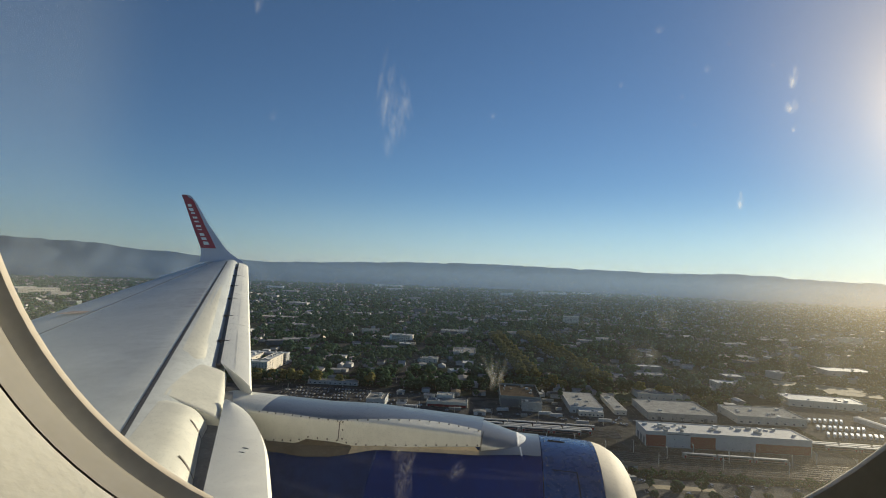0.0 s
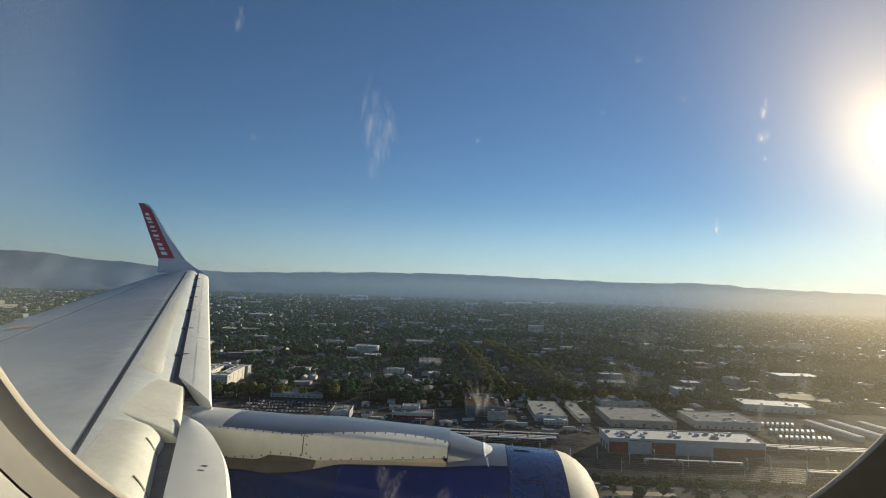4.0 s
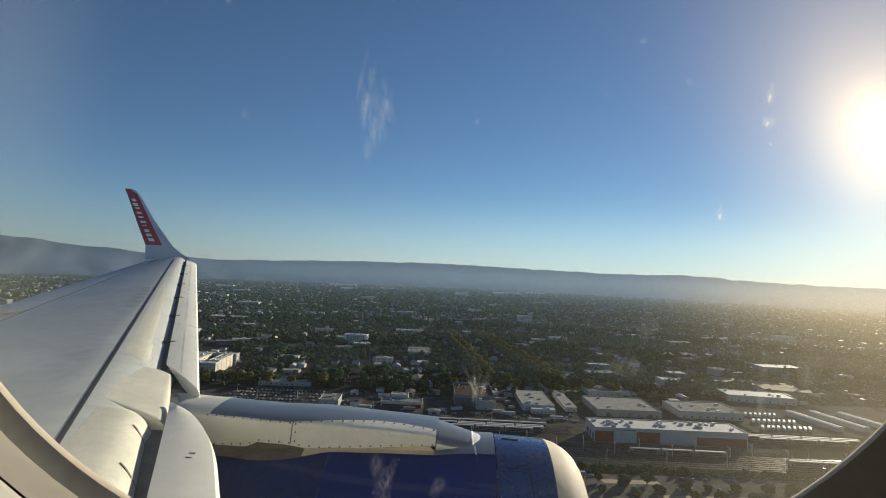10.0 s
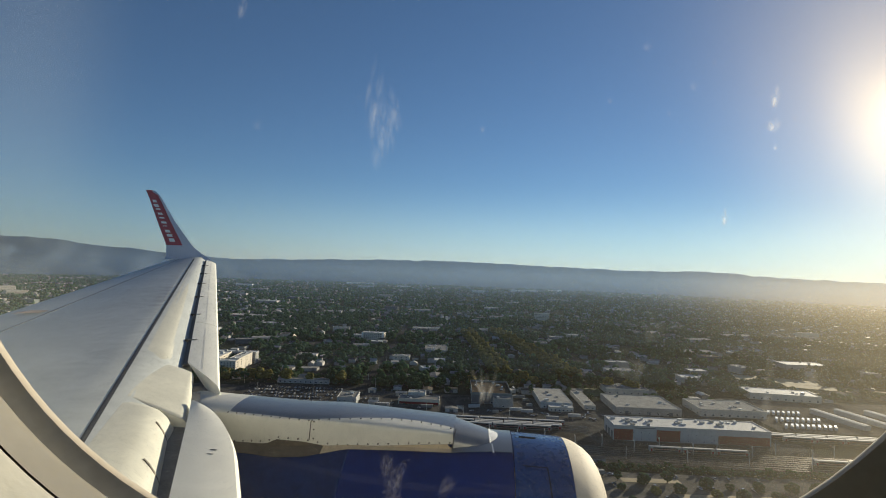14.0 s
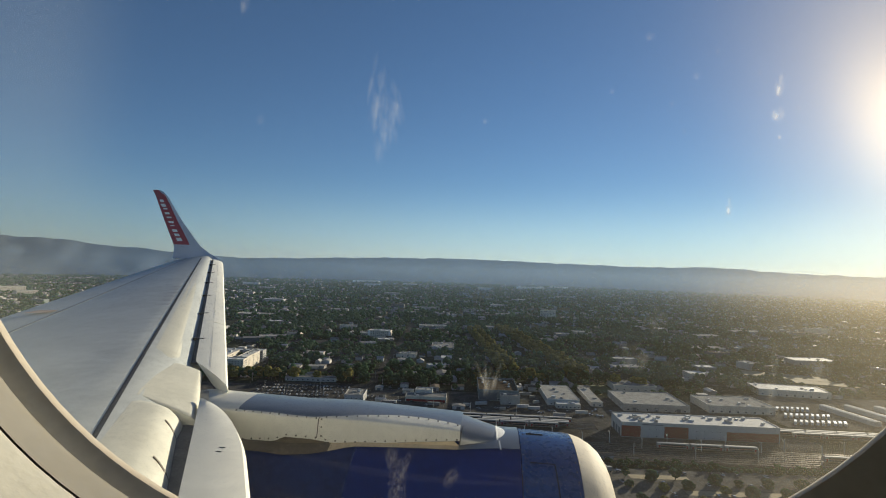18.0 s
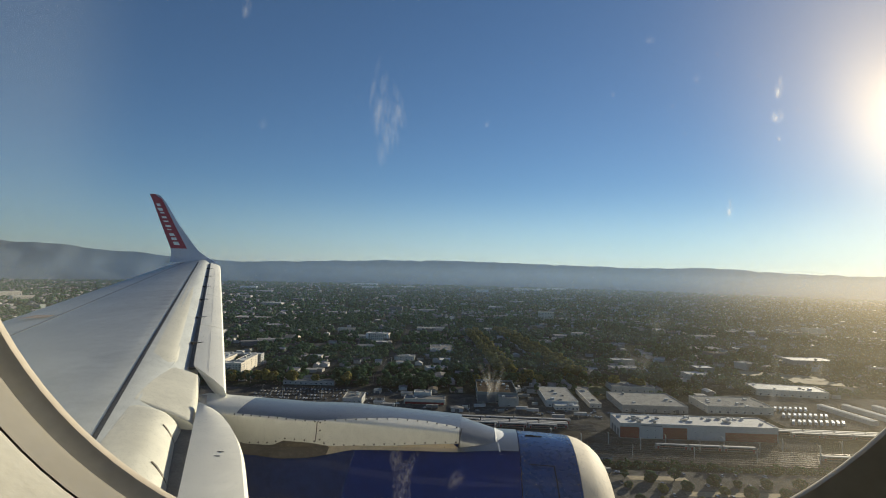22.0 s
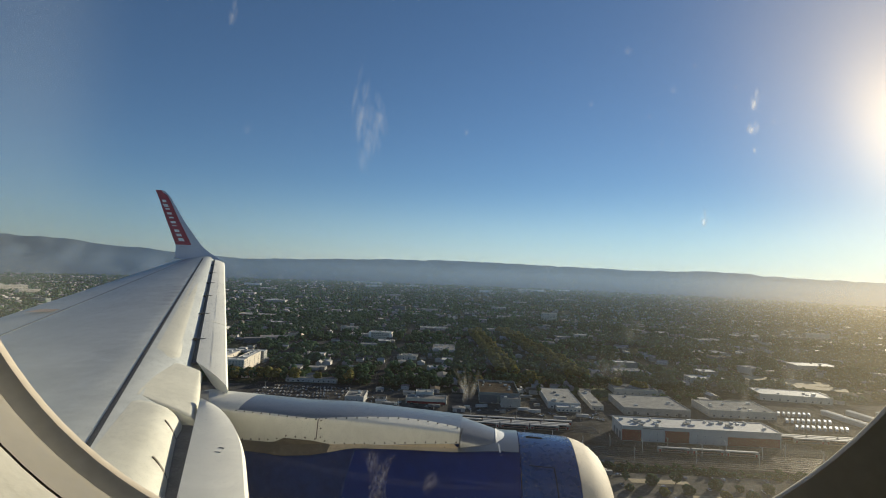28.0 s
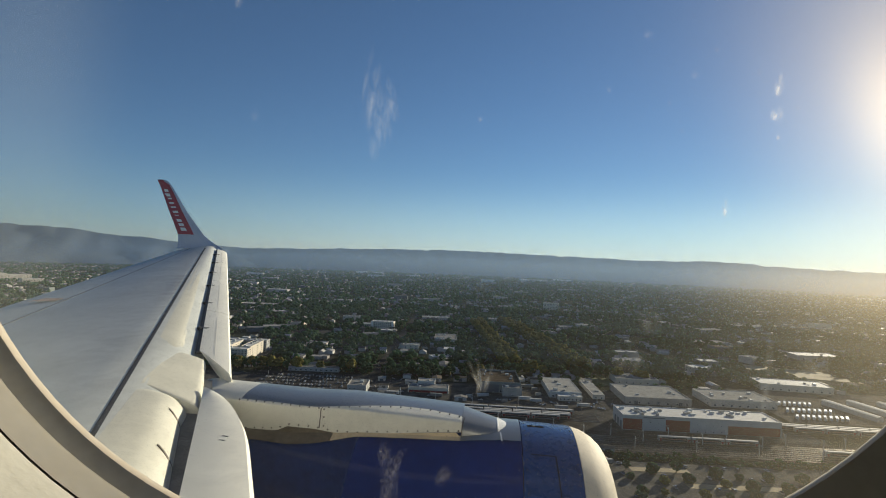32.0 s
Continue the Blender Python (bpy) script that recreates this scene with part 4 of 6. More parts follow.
def free(p, margin=3.0):
    """Which of the points lie on no footprint."""
    ok = np.ones(len(p), bool)
    for x, y, length, depth, turn in TAKEN:
        c, s = math.cos(radians(turn)), math.sin(radians(turn))
        u = (p[:, 0] - x) * c + (p[:, 1] - y) * s
        v = -(p[:, 0] - x) * s + (p[:, 1] - y) * c
        ok &= ~((u > -margin) & (u < length + margin) & (v > -margin) & (v < depth + margin))
    return ok


LAID = []  # the sheets laid on the ground: x, y, length, depth, turn, height


def sheet(name, x, y, length, depth, mat, label, turn=TURN, z=0.06, kind="structure", category="ground"):
    """A flat made-up surface: a road, a yard, a field."""
    ob = new(name, mesh_of(name, [(0, 0, 0), (length, 0, 0), (length, depth, 0), (0, depth, 0), (0, 0, -0.2), (length, 0, -0.2), (length, depth, -0.2), (0, depth, -0.2)],
                           [(0, 1, 2, 3), (0, 4, 5, 1), (1, 5, 6, 2), (2, 6, 7, 3), (3, 7, 4, 0)], mat, False))
    ob.matrix_world = pose(x, y, z, 0, 0, turn)
    LAID.append((x, y, length, depth, turn, z))
    return tagged(ob, label, category, kind=kind)


def level(x, y):
    """Height of the made-up surface at a place."""
    top = 0.0
    for sx, sy, length, depth, turn, z in LAID:
        c, s = math.cos(radians(turn)), math.sin(radians(turn))
        u, v = (x - sx) * c + (y - sy) * s, -(x - sx) * s + (y - sy) * c
        if 0 <= u <= length and 0 <= v <= depth:
            top = max(top, z)
    return top


M_ASPHALT = material("asphalt", (0.045, 0.045, 0.046), 0.85, 0.0, 0.3, 25, second=(0.085, 0.082, 0.078), spec=0.0)
M_YARD = material("yard_asphalt", (0.055, 0.055, 0.053), 0.85, 0.0, 0.35, 11, second=(0.13, 0.126, 0.118), spec=0.0)
M_LOT = material("pale_worn_asphalt", (0.10, 0.095, 0.086), 0.9, 0.0, 0.3, 9, second=(0.19, 0.18, 0.16), spec=0.0)
M_BALLAST = material("rail_ballast", (0.05, 0.046, 0.042), 0.95, 0.0, 0.3, 12, second=(0.10, 0.092, 0.08), spec=0.0)
M_RAIL = material("steel_rail", (0.30, 0.27, 0.24), 0.35, 0.9, 0.2, 4)
M_DRY = material("dry_field", (0.32, 0.26, 0.16), 0.95, 0.0, 0.25, 20)
M_LAWN = material("lawn", (0.07, 0.10, 0.03), 0.9, 0.0, 0.3, 15)
M_WHITEROOF = material("white_roof_coating", (0.30, 0.295, 0.275), 0.7, 0.0, 0.14, 7, second=(0.47, 0.46, 0.42), spec=0.0)
M_PALEROOF = material("bright_roof_coating", (0.55, 0.545, 0.52), 0.7, 0.0, 0.12, 9, spec=0.05)
M_GREYROOF = material("grey_roof_felt", (0.20, 0.195, 0.185), 0.8, 0.0, 0.25, 9, second=(0.33, 0.32, 0.30), spec=0.0)
M_TANROOF = material("tan_roof_gravel", (0.17, 0.145, 0.115), 0.85, 0.0, 0.25, 9, spec=0.0)
M_STUCCO = material("grey_stucco", (0.36, 0.36, 0.35), 0.85, 0.0, 0.12, 6)
M_BROWNROOF = material("brown_roof_felt", (0.075, 0.060, 0.047), 0.9, 0.0, 0.3, 8, second=(0.13, 0.105, 0.08), spec=0.0)
M_PALEWALL = material("pale_painted_wall", (0.34, 0.335, 0.31), 0.8, 0.0, 0.15, 5, spec=0.05)
M_HALL = material("grey_green_cladding", (0.19, 0.215, 0.21), 0.8, 0.0, 0.15, 4, spec=0.1)
M_CREAM = material("cream_stucco", (0.55, 0.50, 0.42), 0.85, 0.0, 0.12, 6)
M_SLATEGREY = material("slate_cladding", (0.10, 0.115, 0.13), 0.7, 0.0, 0.15, 5)
M_METALWALL = material("metal_siding", (0.48, 0.49, 0.48), 0.5, 0.2, 0.15, 4)
M_DEPOT = material("depot_white_panel", (0.46, 0.45, 0.43), 0.55, 0.0, 0.1, 5)
M_BRICKRED = material("brick_red_panel", (0.21, 0.012, 0.016), 0.8, 0.0, 0.15, 3)
M_GLASS = material("window_glass", (0.02, 0.026, 0.032), 0.08, 0.0, 0.2, 3, spec=0.8)
M_SILVERCOACH = material("coach_steel", (0.30, 0.30, 0.30), 0.5, 0.2, 0.1, 3)
M_COACHROOF = material("coach_roof", (0.42, 0.41, 0.39), 0.75, 0.0, 0.2, 3)
M_CAR = material("car_paint", (0.30, 0.30, 0.31), 0.25, 0.2, 0.1, 1, per=0.85, coat=0.5)
M_CARWHITE = material("white_car_paint", (0.58, 0.58, 0.57), 0.25, 0.0, 0.05, 1, coat=0.5)
M_TRAILER = material("trailer_paint", (0.30, 0.30, 0.29), 0.7, 0.0, 0.2, 2, per=0.7)
M_TYRE = material("tyre_rubber", (0.02, 0.02, 0.02), 0.8, 0.0, 0.2, 0.3)
M_BARK = material("bark", (0.10, 0.075, 0.05), 0.95, 0.0, 0.3, 0.5)
M_LEAF2 = material("yellowing_leaves", (0.22, 0.20, 0.074), 0.8, 0.0, 0.3, 5, per=0.4, spec=0.0, through=(0.28, 0.28, 0.085))
M_POLE = material("galvanised_pole", (0.58, 0.58, 0.55), 0.6, 0.15, 0.15, 1)
M_GATE = material("container_paint", (0.45, 0.42, 0.36), 0.6, 0.1, 0.15, 3, per=0.3)


def box_bm(x0, y0, z0, x1, y1, z1, bev=0.0):
    bm = bmesh.new()
    bmesh.ops.create_cube(bm, size=1)
    for v in bm.verts:
        v.co = (x0 + (v.co.x + 0.5) * (x1 - x0), y0 + (v.co.y + 0.5) * (y1 - y0), z0 + (v.co.z + 0.5) * (z1 - z0))
    if bev:
        bmesh.ops.bevel(bm, geom=bm.edges[:], offset=bev, segments=1, affect="EDGES")
    return bm


def shared(name, bm, *mats):
    me = bpy.data.meshes.new(name)
    bm.to_mesh(me)
    bm.free()
    for m in mats:
        me.materials.append(m)
    return me


WINDOWS = {}


def window_mesh(w, h):
    """A window with a raised frame and a set-back pane; one mesh for each size."""
    key = (w, h)
    if key not in WINDOWS:
        bm = bmesh.new()
        f = 0.14
        for a in ((-w / 2, 0, w / 2, f), (-w / 2, h - f, w / 2, h), (-w / 2, f, -w / 2 + f, h - f), (w / 2 - f, f, w / 2, h - f)):
            b2 = box_bm(a[0], -0.12, a[1], a[2], 0.05, a[3])
            tmp = bpy.data.meshes.new("tmp")
            b2.to_mesh(tmp)
            b2.free()
            bm.from_mesh(tmp)
            bpy.data.meshes.remove(tmp)
        vs = [bm.verts.new(q) for q in ((-w / 2 + f, -0.02, f), (w / 2 - f, -0.02, f), (w / 2 - f, -0.02, h - f), (-w / 2 + f, -0.02, h - f))]
        bm.faces.new(vs).material_index = 1
        WINDOWS[key] = shared("window", bm, M_WHITE, M_GLASS)
    return WINDOWS[key]


def ring_bm(L, D, z0, z1, t):
    """A parapet: a low wall round a flat roof."""
    bm = bmesh.new()
    o = [bm.verts.new(q) for z in (z0, z1) for q in ((0, 0, z), (L, 0, z), (L, D, z), (0, D, z))]
    i = [bm.verts.new(q) for z in (z0, z1) for q in ((t, t, z), (L - t, t, z), (L - t, D - t, z), (t, D - t, z))]
    for k in range(4):
        j = (k + 1) % 4
        bm.faces.new((o[k], o[j], o[4 + j], o[4 + k]))
        bm.faces.new((i[j], i[k], i[4 + k], i[4 + j]))
        bm.faces.new((o[4 + k], o[4 + j], i[4 + j], i[4 + k]))
    return bm


def block(label, x, y, L, D, H, wall, roof, turn=TURN, floors=0, bays=0, side=0, win=(1.5, 1.7), units=0, name="building", category="building", doors=0, bands=(), seed=1, take=True, rim=0.8):
    """A flat-roofed building: walls, parapet, roof, windows on the front and the two ends, plant on the roof, doors."""
    rr = random.Random(seed * 77 + int(L * 10))
    thing = tagged(new(name), label, category)
    thing.matrix_world = pose(x, y, 0, 0, 0, turn)
    wall_part = part("wall", box_bm(0, 0, 0, L, D, H), wall, thing)
    part("parapet", ring_bm(L + 0.2, D + 0.2, H - 0.3, H + rim, 0.4), wall, thing).location = (-0.1, -0.1, 0)
    roof_part = part("roof", box_bm(0.35, 0.35, H + 0.004, L - 0.35, D - 0.35, H + 0.2), roof, thing)
    step = (H - 1.0) / max(1, floors)
    for f in range(floors):
        for b in range(bays):
            w = part("window", window_mesh(*win), None, thing)
            w.location = ((b + 0.5) * L / bays, -0.01, 0.9 + f * step)
        for b in range(side):
            for s in (0, 1):
                w = part("window", window_mesh(*win), None, thing)
                w.matrix_local = pose(L + 0.01 if s else -0.01, (b + 0.5) * D / side, 0.9 + f * step, 0, 0, 90 if s else -90)
    for x0, x1, z0, z1, mat in bands:
        part("panel", box_bm(x0, -0.15, z0, x1, 0.05, z1), mat, wall_part)
    for k in range(doors):
        part("loading_door", box_bm((k + 0.5) * L / doors - 1.8, -0.08, 0, (k + 0.5) * L / doors + 1.8, 0.1, 3.6), M_SLATEGREY, thing, "dark roll-up door")
    for k in range(units):
        w, d, h = rr.uniform(1.5, 4.5), rr.uniform(1.5, 3.5), rr.uniform(0.9, 2.0)
        ux, uy = rr.uniform(2, max(2.1, L - 6)), rr.uniform(1.5, max(1.6, D - 5))
        part("roof_unit", box_bm(ux, uy, H + 0.2, ux + w, uy + d, H + 0.2 + h, 0.1), M_METALWALL if rr.random() < 0.6 else M_WHITEROOF, roof_part, "grey rooftop air unit")
    if take:
        TAKEN.append((x, y, L, D, turn))
    return thing


def gabled(label, x, y, L, D, H, rise, wall, roof, turn=TURN, name="warehouse", category="warehouse", along="y", doors=1):
    """A shed with a pitched roof; the ridge runs along x or y."""
    thing = tagged(new(name), label, category)
    thing.matrix_world = pose(x, y, 0, 0, 0, turn)
    bm = bmesh.new()
    if along == "y":
        sec = [(0, 0), (L, 0), (L, H), (L / 2, H + rise), (0, H)]
        a, b = [bm.verts.new((u, 0, z)) for u, z in sec], [bm.verts.new((u, D, z)) for u, z in sec]
    else:
        sec = [(0, 0), (D, 0), (D, H), (D / 2, H + rise), (0, H)]
        a, b = [bm.verts.new((0, u, z)) for u, z in sec], [bm.verts.new((L, u, z)) for u, z in sec]
    bm.faces.new(a), bm.faces.new(b[::-1])
    for k in range(5):
        bm.faces.new((a[k], b[k], b[(k + 1) % 5], a[(k + 1) % 5]))
    bmesh.ops.recalc_face_normals(bm, faces=bm.faces)
    part("wall", bm, wall, thing)
    for s in (0, 1):
        bm = bmesh.new()
        o, t = 0.5, 0.18
        w = L if along == "y" else D
        ln = D if along == "y" else L
        pr = [(-o, H - o * rise / (w / 2)), (w / 2, H + rise), (w / 2, H + rise + t), (-o, H - o * rise / (w / 2) + t)]
        if s:
            pr = [(w - u, z) for u, z in pr]
        e = [[bm.verts.new((u, q, z + 0.01) if along == "y" else (q, u, z + 0.01)) for u, z in pr] for q in (-o, ln + o)]
        bm.faces.new(e[0]), bm.faces.new(e[1][::-1])
        for k in range(4):
            bm.faces.new((e[0][k], e[1][k], e[1][(k + 1) % 4], e[0][(k + 1) % 4]))
        bmesh.ops.recalc_face_normals(bm, faces=bm.faces)
        part("roof", bm, roof, thing)
    for k in range(doors):
        part("loading_door", box_bm((k + 0.5) * L / doors - 2, -0.08, 0, (k + 0.5) * L / doors + 2, 0.1, min(4, H - 0.6)), M_SLATEGREY, thing, "dark roll-up door")
    TAKEN.append((x, y, L, D, turn))
    return thing


# yards, streets and fields
sheet("yard_ground", -330, 405, 760, 165, M_YARD, "grey worn industrial yards", 3.0, 0.05)
sheet("car_park", -110, 520, 130, 78, M_ASPHALT, "dark asphalt car park", 3.5, 0.12, category="car park")
sheet("lot", 56, 295, 180, 112, M_LOT, "worn asphalt lot round sheds", 4, 0.14, category="parking lot")
sheet("road", 20, 500, 11, 760, M_ASPHALT, "asphalt street running away", 4, 0.16, category="road")
sheet("road", 176, 690, 8, 440, M_ASPHALT, "asphalt street between tree rows", 7.7, 0.16, category="road")
sheet("road", -700, 604, 1700, 11, M_ASPHALT, "asphalt street along the tree belt", 4.5, 0.18, category="road")
sheet("road", -900, 838, 2300, 10, M_ASPHALT, "asphalt cross street", 4.5, 0.18, category="road")
sheet("dry_field", 470, 800, 150, 38, M_DRY, "dry tan open field", -18, 0.1, category="field")
sheet("dry_field", 560, 742, 160, 26, M_DRY, "dry tan open field", -12, 0.1, category="field")
sheet("lawn", 230, 620, 70, 40, M_LAWN, "green lawn", 5, 0.1, category="lawn")
sheet("sports_lot", -190, 870, 120, 60, M_YARD, "pale bare lot", 5, 0.1, category="lot")
sheet("bare_ground", -500, 330, 480, 75, M_GROUND, "dark bare ground beside the tracks", 2, 0.08)
sheet("yard_ground", 432, 520, 230, 130, M_LOT, "pale worn asphalt bus yard", 3.0, 0.07)
sheet("car_park", 236, 272, 230, 116, M_LOT, "pale asphalt car park with trees", 4, 0.19, category="car park")
for x, y, length, depth in ((246, 297, 58, 9), (322, 314, 52, 8), (280, 350, 84, 7), (372, 300, 64, 12), (396, 338, 50, 9), (250, 372, 40, 7)):
    sheet("bare_patch", x, y, length, depth, M_DRY, "dry tan strip between parking rows", 5, 0.21, category="ground")
for q in ((432, 520, 230, 130, 3.0), (-330, 405, 760, 165, 3.0), (56, 295, 180, 112, 4), (20, 500, 11, 760, 4), (176, 690, 8, 440, 7.7), (-700, 604, 1700, 11, 4.5), (-900, 838, 2300, 10, 4.5), (470, 800, 150, 38, -18), (560, 742, 160, 26, -12), (-190, 870, 120, 60, 5)):
    TAKEN.append(q)

# residential streets that run away through the trees, and cross streets
for k, x in enumerate((-820, -660, -500, -400, -275, -150, -60, 330, 420, 520, 640, 780)):
    far = 1700 + 90 * (k % 3)
    sheet("road", x, 625, 8, far - 625, M_ASPHALT, "asphalt residential street between trees", TURN + (k % 2), 0.15, category="road")
    TAKEN.append((x, 625, 8, far - 625, TURN + (k % 2)))
for k, (x, y, length) in enumerate(((-1000, 720, 900), (-900, 960, 1700), (-1100, 1100, 2100), (-1200, 1290, 2300), (-1300, 1480, 2500), (-1500, 1750, 2900), (-1700, 2150, 3300))):
    sheet("road", x, y, length, 9 + k, M_ASPHALT, "asphalt cross street between trees", 4.5, 0.17, category="road")
    TAKEN.append((x, y, length, 9 + k, 4.5))

# large buildings by the tracks
block("grey-green industrial hall with a sunken brown roof", 143, 560, 42, 62, 9.5, M_HALL, M_BROWNROOF, 3, 1, 5, 4, (2.4, 2.0), 7, doors=2, seed=3, rim=2.2, bands=((0.4, 19, 1.0, 8.6, M_SLATEGREY),))
block("pale flat annexe of the hall", 165.5, 548, 20, 12.6, 8.5, M_PALEWALL, M_GREYROOF, 3, 1, 1, 1, (2.0, 1.6), 1, name="annexe", category="building", seed=4)
block("long low warehouse with a pale flat roof", 214, 556, 33, 66, 6, M_METALWALL, M_WHITEROOF, 3, 1, 4, 5, (2.2, 1.8), 5, doors=2, name="warehouse", category="warehouse", seed=6, rim=0.5)
block("low front wing with a pale flat roof", 222, 545, 24, 10.6, 4.4, M_CREAM, M_PALEROOF, 3, 1, 6, 2, (2.0, 1.6), 2, name="front_wing", category="warehouse", seed=7, rim=0.4)
block("narrow long store with a pale roof", 259, 560, 12, 64, 4.5, M_CREAM, M_WHITEROOF, 3, 1, 2, 8, (1.8, 1.5), 3, name="store", category="store", seed=16, rim=0.3)
block("wide flat warehouse with a pale roof", 289, 550, 66, 58, 6.5, M_PALEWALL, M_WHITEROOF, 3, 1, 7, 4, (2.2, 1.8), 4, doors=3, name="warehouse", category="warehouse", seed=17, rim=0.9)
block("wide low store with a white roof", 376, 560, 66, 44, 7, M_CREAM, M_WHITEROOF, 3, 1, 8, 3, (2.4, 1.8), 8, seed=8)
block("low workshop with a grey roof", 300, 640, 50, 30, 6, M_CREAM, M_GREYROOF, 3, 1, 6, 3, (1.8, 1.6), 4, seed=9)
depot = block("white rail maintenance depot with brick-red panels", 266, 464, 132, 30, 12, M_DEPOT, M_PALEROOF, 3, 2, 20, 0, (1.2, 1.2), 26, name="rail_depot", category="depot", seed=5,
      bands=((0, 16, 0.4, 9.6, M_BRICKRED), (36, 56, 0.4, 9.8, M_BRICKRED), (88, 131, 0.3, 7.4, M_BRICKRED), (17, 35, 10.6, 11.2, M_SLATEGREY)))
for y in (3.5, 11.5, 19.5):
    part("depot_door", box_bm(-0.12, y, 0.1, 0.1, y + 5.2, 6.4), M_SLATEGREY, depot, "dark rail door")
block("long low freight shed with a white roof", -104, 482, 92, 15, 5.5, M_CREAM, M_WHITEROOF, 2, 1, 12, 2, (2.0, 1.4), 5, name="freight_shed", category="shed", seed=11)
block("plain grey two-storey works building", 9.5, 520, 19, 26, 8, M_STUCCO, M_GREYROOF, 5, 2, 4, 5, (1.8, 1.4), 5, seed=12, doors=1)
block("low shop with a dark red front and pale roof", 68, 541, 42, 16, 5, M_CREAM, M_GREYROOF, 3, 1, 6, 2, (2.6, 1.6), 3, name="shop", category="shop", seed=13, bands=((1, 41, 0.2, 2.6, M_BRICKRED),))
block("small raised flat roof store", 76, 557, 18, 12, 8, M_METALWALL, M_WHITEROOF, 3, 1, 3, 2, (1.6, 1.4), 1, seed=14)
block("low flat roofed workshop", 50, 641, 15, 18, 6, M_CREAM, M_GREYROOF, 5, 1, 3, 3, (1.8, 1.5), 2, seed=15)
gabled("long narrow store with a grey metal roof", 92, 640, 14, 46, 4.5, 1.4, M_CREAM, M_GREYROOF, 8, doors=1)
for k, (x, y, L, D) in enumerate(((-223, 516, 26, 22), (-193, 516, 20, 24), (-169, 516, 15, 20))):
    block("low office block with a pale flat roof", x, y, L, D, 5, M_CREAM, M_WHITEROOF, -3, 1, 6, 4, (2.2, 1.5), 4, seed=20 + k, name="office_block", category="office")
block("low brick garage row", -85, 604, 60, 9, 4, M_STUCCO, M_GREYROOF, 4.5, 1, 10, 1, (2.2, 1.8), 0, seed=24, name="garage_row", category="garage")

# apartment blocks behind the tree belt
AP = "grey and white apartment block with white roof edges"
block(AP, -352, 628, 60, 16, 18, M_SLATEGREY, M_PALEROOF, 8, 5, 16, 4, (1.8, 1.9), 8, name="apartment_block", category="apartments", seed=31, bands=((14, 48, 16.6, 17.4, M_WHITE), (14, 15, 1, 17, M_WHITE), (47, 48, 1, 17, M_WHITE)))
block(AP, -346, 646, 16, 58, 17, M_STUCCO, M_PALEROOF, 8, 5, 4, 5, (1.8, 1.9), 6, name="apartment_block", category="apartments", seed=32)
block(AP, -322, 700, 40, 16, 18, M_STUCCO, M_PALEROOF, 4, 5, 10, 4, (1.8, 1.9), 6, name="apartment_block", category="apartments", seed=33, bands=((2, 38, 9, 16, M_SLATEGREY),))
block("low white apartment wing with a flat roof", -292, 622, 56, 14, 10, M_CREAM, M_PALEROOF, 8, 3, 14, 3, (1.8, 1.8), 3, name="apartment_block", category="apartments", seed=34)
block(AP, -222, 630, 70, 14, 15, M_CREAM, M_PALEROOF, 6, 5, 18, 3, (1.8, 1.7), 7, name="apartment_block", category="apartments", seed=35)
for k, dx in enumerate((0, 28, 56)):
    block("white roofed apartment wing", -224 + dx, 645.5 + dx * 0.1, 13, 52, 15.5, M_CREAM, M_PALEROOF, 6, 5, 3, 3, (1.8, 1.7), 6, name="apartment_wing", category="apartments", seed=36 + k)
block(AP, -229, 699, 72, 14, 15, M_STUCCO, M_PALEROOF, 6, 5, 18, 3, (1.8, 1.7), 6, name="apartment_block", category="apartments", seed=40)
block("white hotel with a stepped front", -74, 984, 42, 20, 14, M_CREAM, M_PALEROOF, 0, 4, 11, 4, (1.9, 1.9), 5, name="hotel", category="hotel", seed=41, bands=((0, 3, 0.3, 15.5, M_WHITE), (39, 42, 0.3, 15.5, M_WHITE)))
block("white low wing of the hotel", -112, 990, 36, 16, 8, M_CREAM, M_PALEROOF, 0, 2, 9, 3, (1.9, 1.9), 3, name="hotel_wing", category="hotel", seed=42)
block("flat roofed school building with a cluttered roof", 62, 842, 36, 62, 9, M_STUCCO, M_GREYROOF, 5, 2, 8, 12, (2.2, 1.8), 12, name="school", category="school", seed=43)
block("pale office tower among trees", 298, 1506, 42, 22, 24, M_CREAM, M_WHITEROOF, -4, 6, 10, 5, (3.0, 1.8), 3, name="office_tower", category="tower", seed=44)
block("small pale church hall", 148, 1170, 27, 20, 9, M_CREAM, M_WHITEROOF, 8, 2, 5, 4, (1.8, 2.0), 2, name="hall", category="hall", seed=45)
block("low white roofed school", -3, 1178, 62, 24, 5, M_CREAM, M_WHITEROOF, 5, 1, 14, 4, (2.4, 1.6), 6, name="school", category="school", seed=46)
block("long low store with a red band", -479, 1270, 98, 40, 6, M_CREAM, M_WHITEROOF, -6, 1, 16, 4, (3, 2), 6, name="store", category="store", seed=47, bands=((2, 96, 4, 5.4, M_BRICKRED),))
block("cream low apartment block", -452, 860, 60, 18, 8, M_CREAM, M_WHITEROOF, 20, 2, 14, 4, (1.8, 1.7), 4, name="apartment_block", category="apartments", seed=48)
block("cream office building with a white roof", -1560, 1640, 130, 34, 20, M_CREAM, M_PALEROOF, 66, 3, 14, 2, (3.2, 2.2), 6, name="office_building", category="office", seed=49)
block("cream office building with a white roof", -1700, 1700, 120, 34, 17, M_CREAM, M_PALEROOF, 70, 3, 12, 2, (3.2, 2.2), 6, name="office_building", category="office", seed=50)
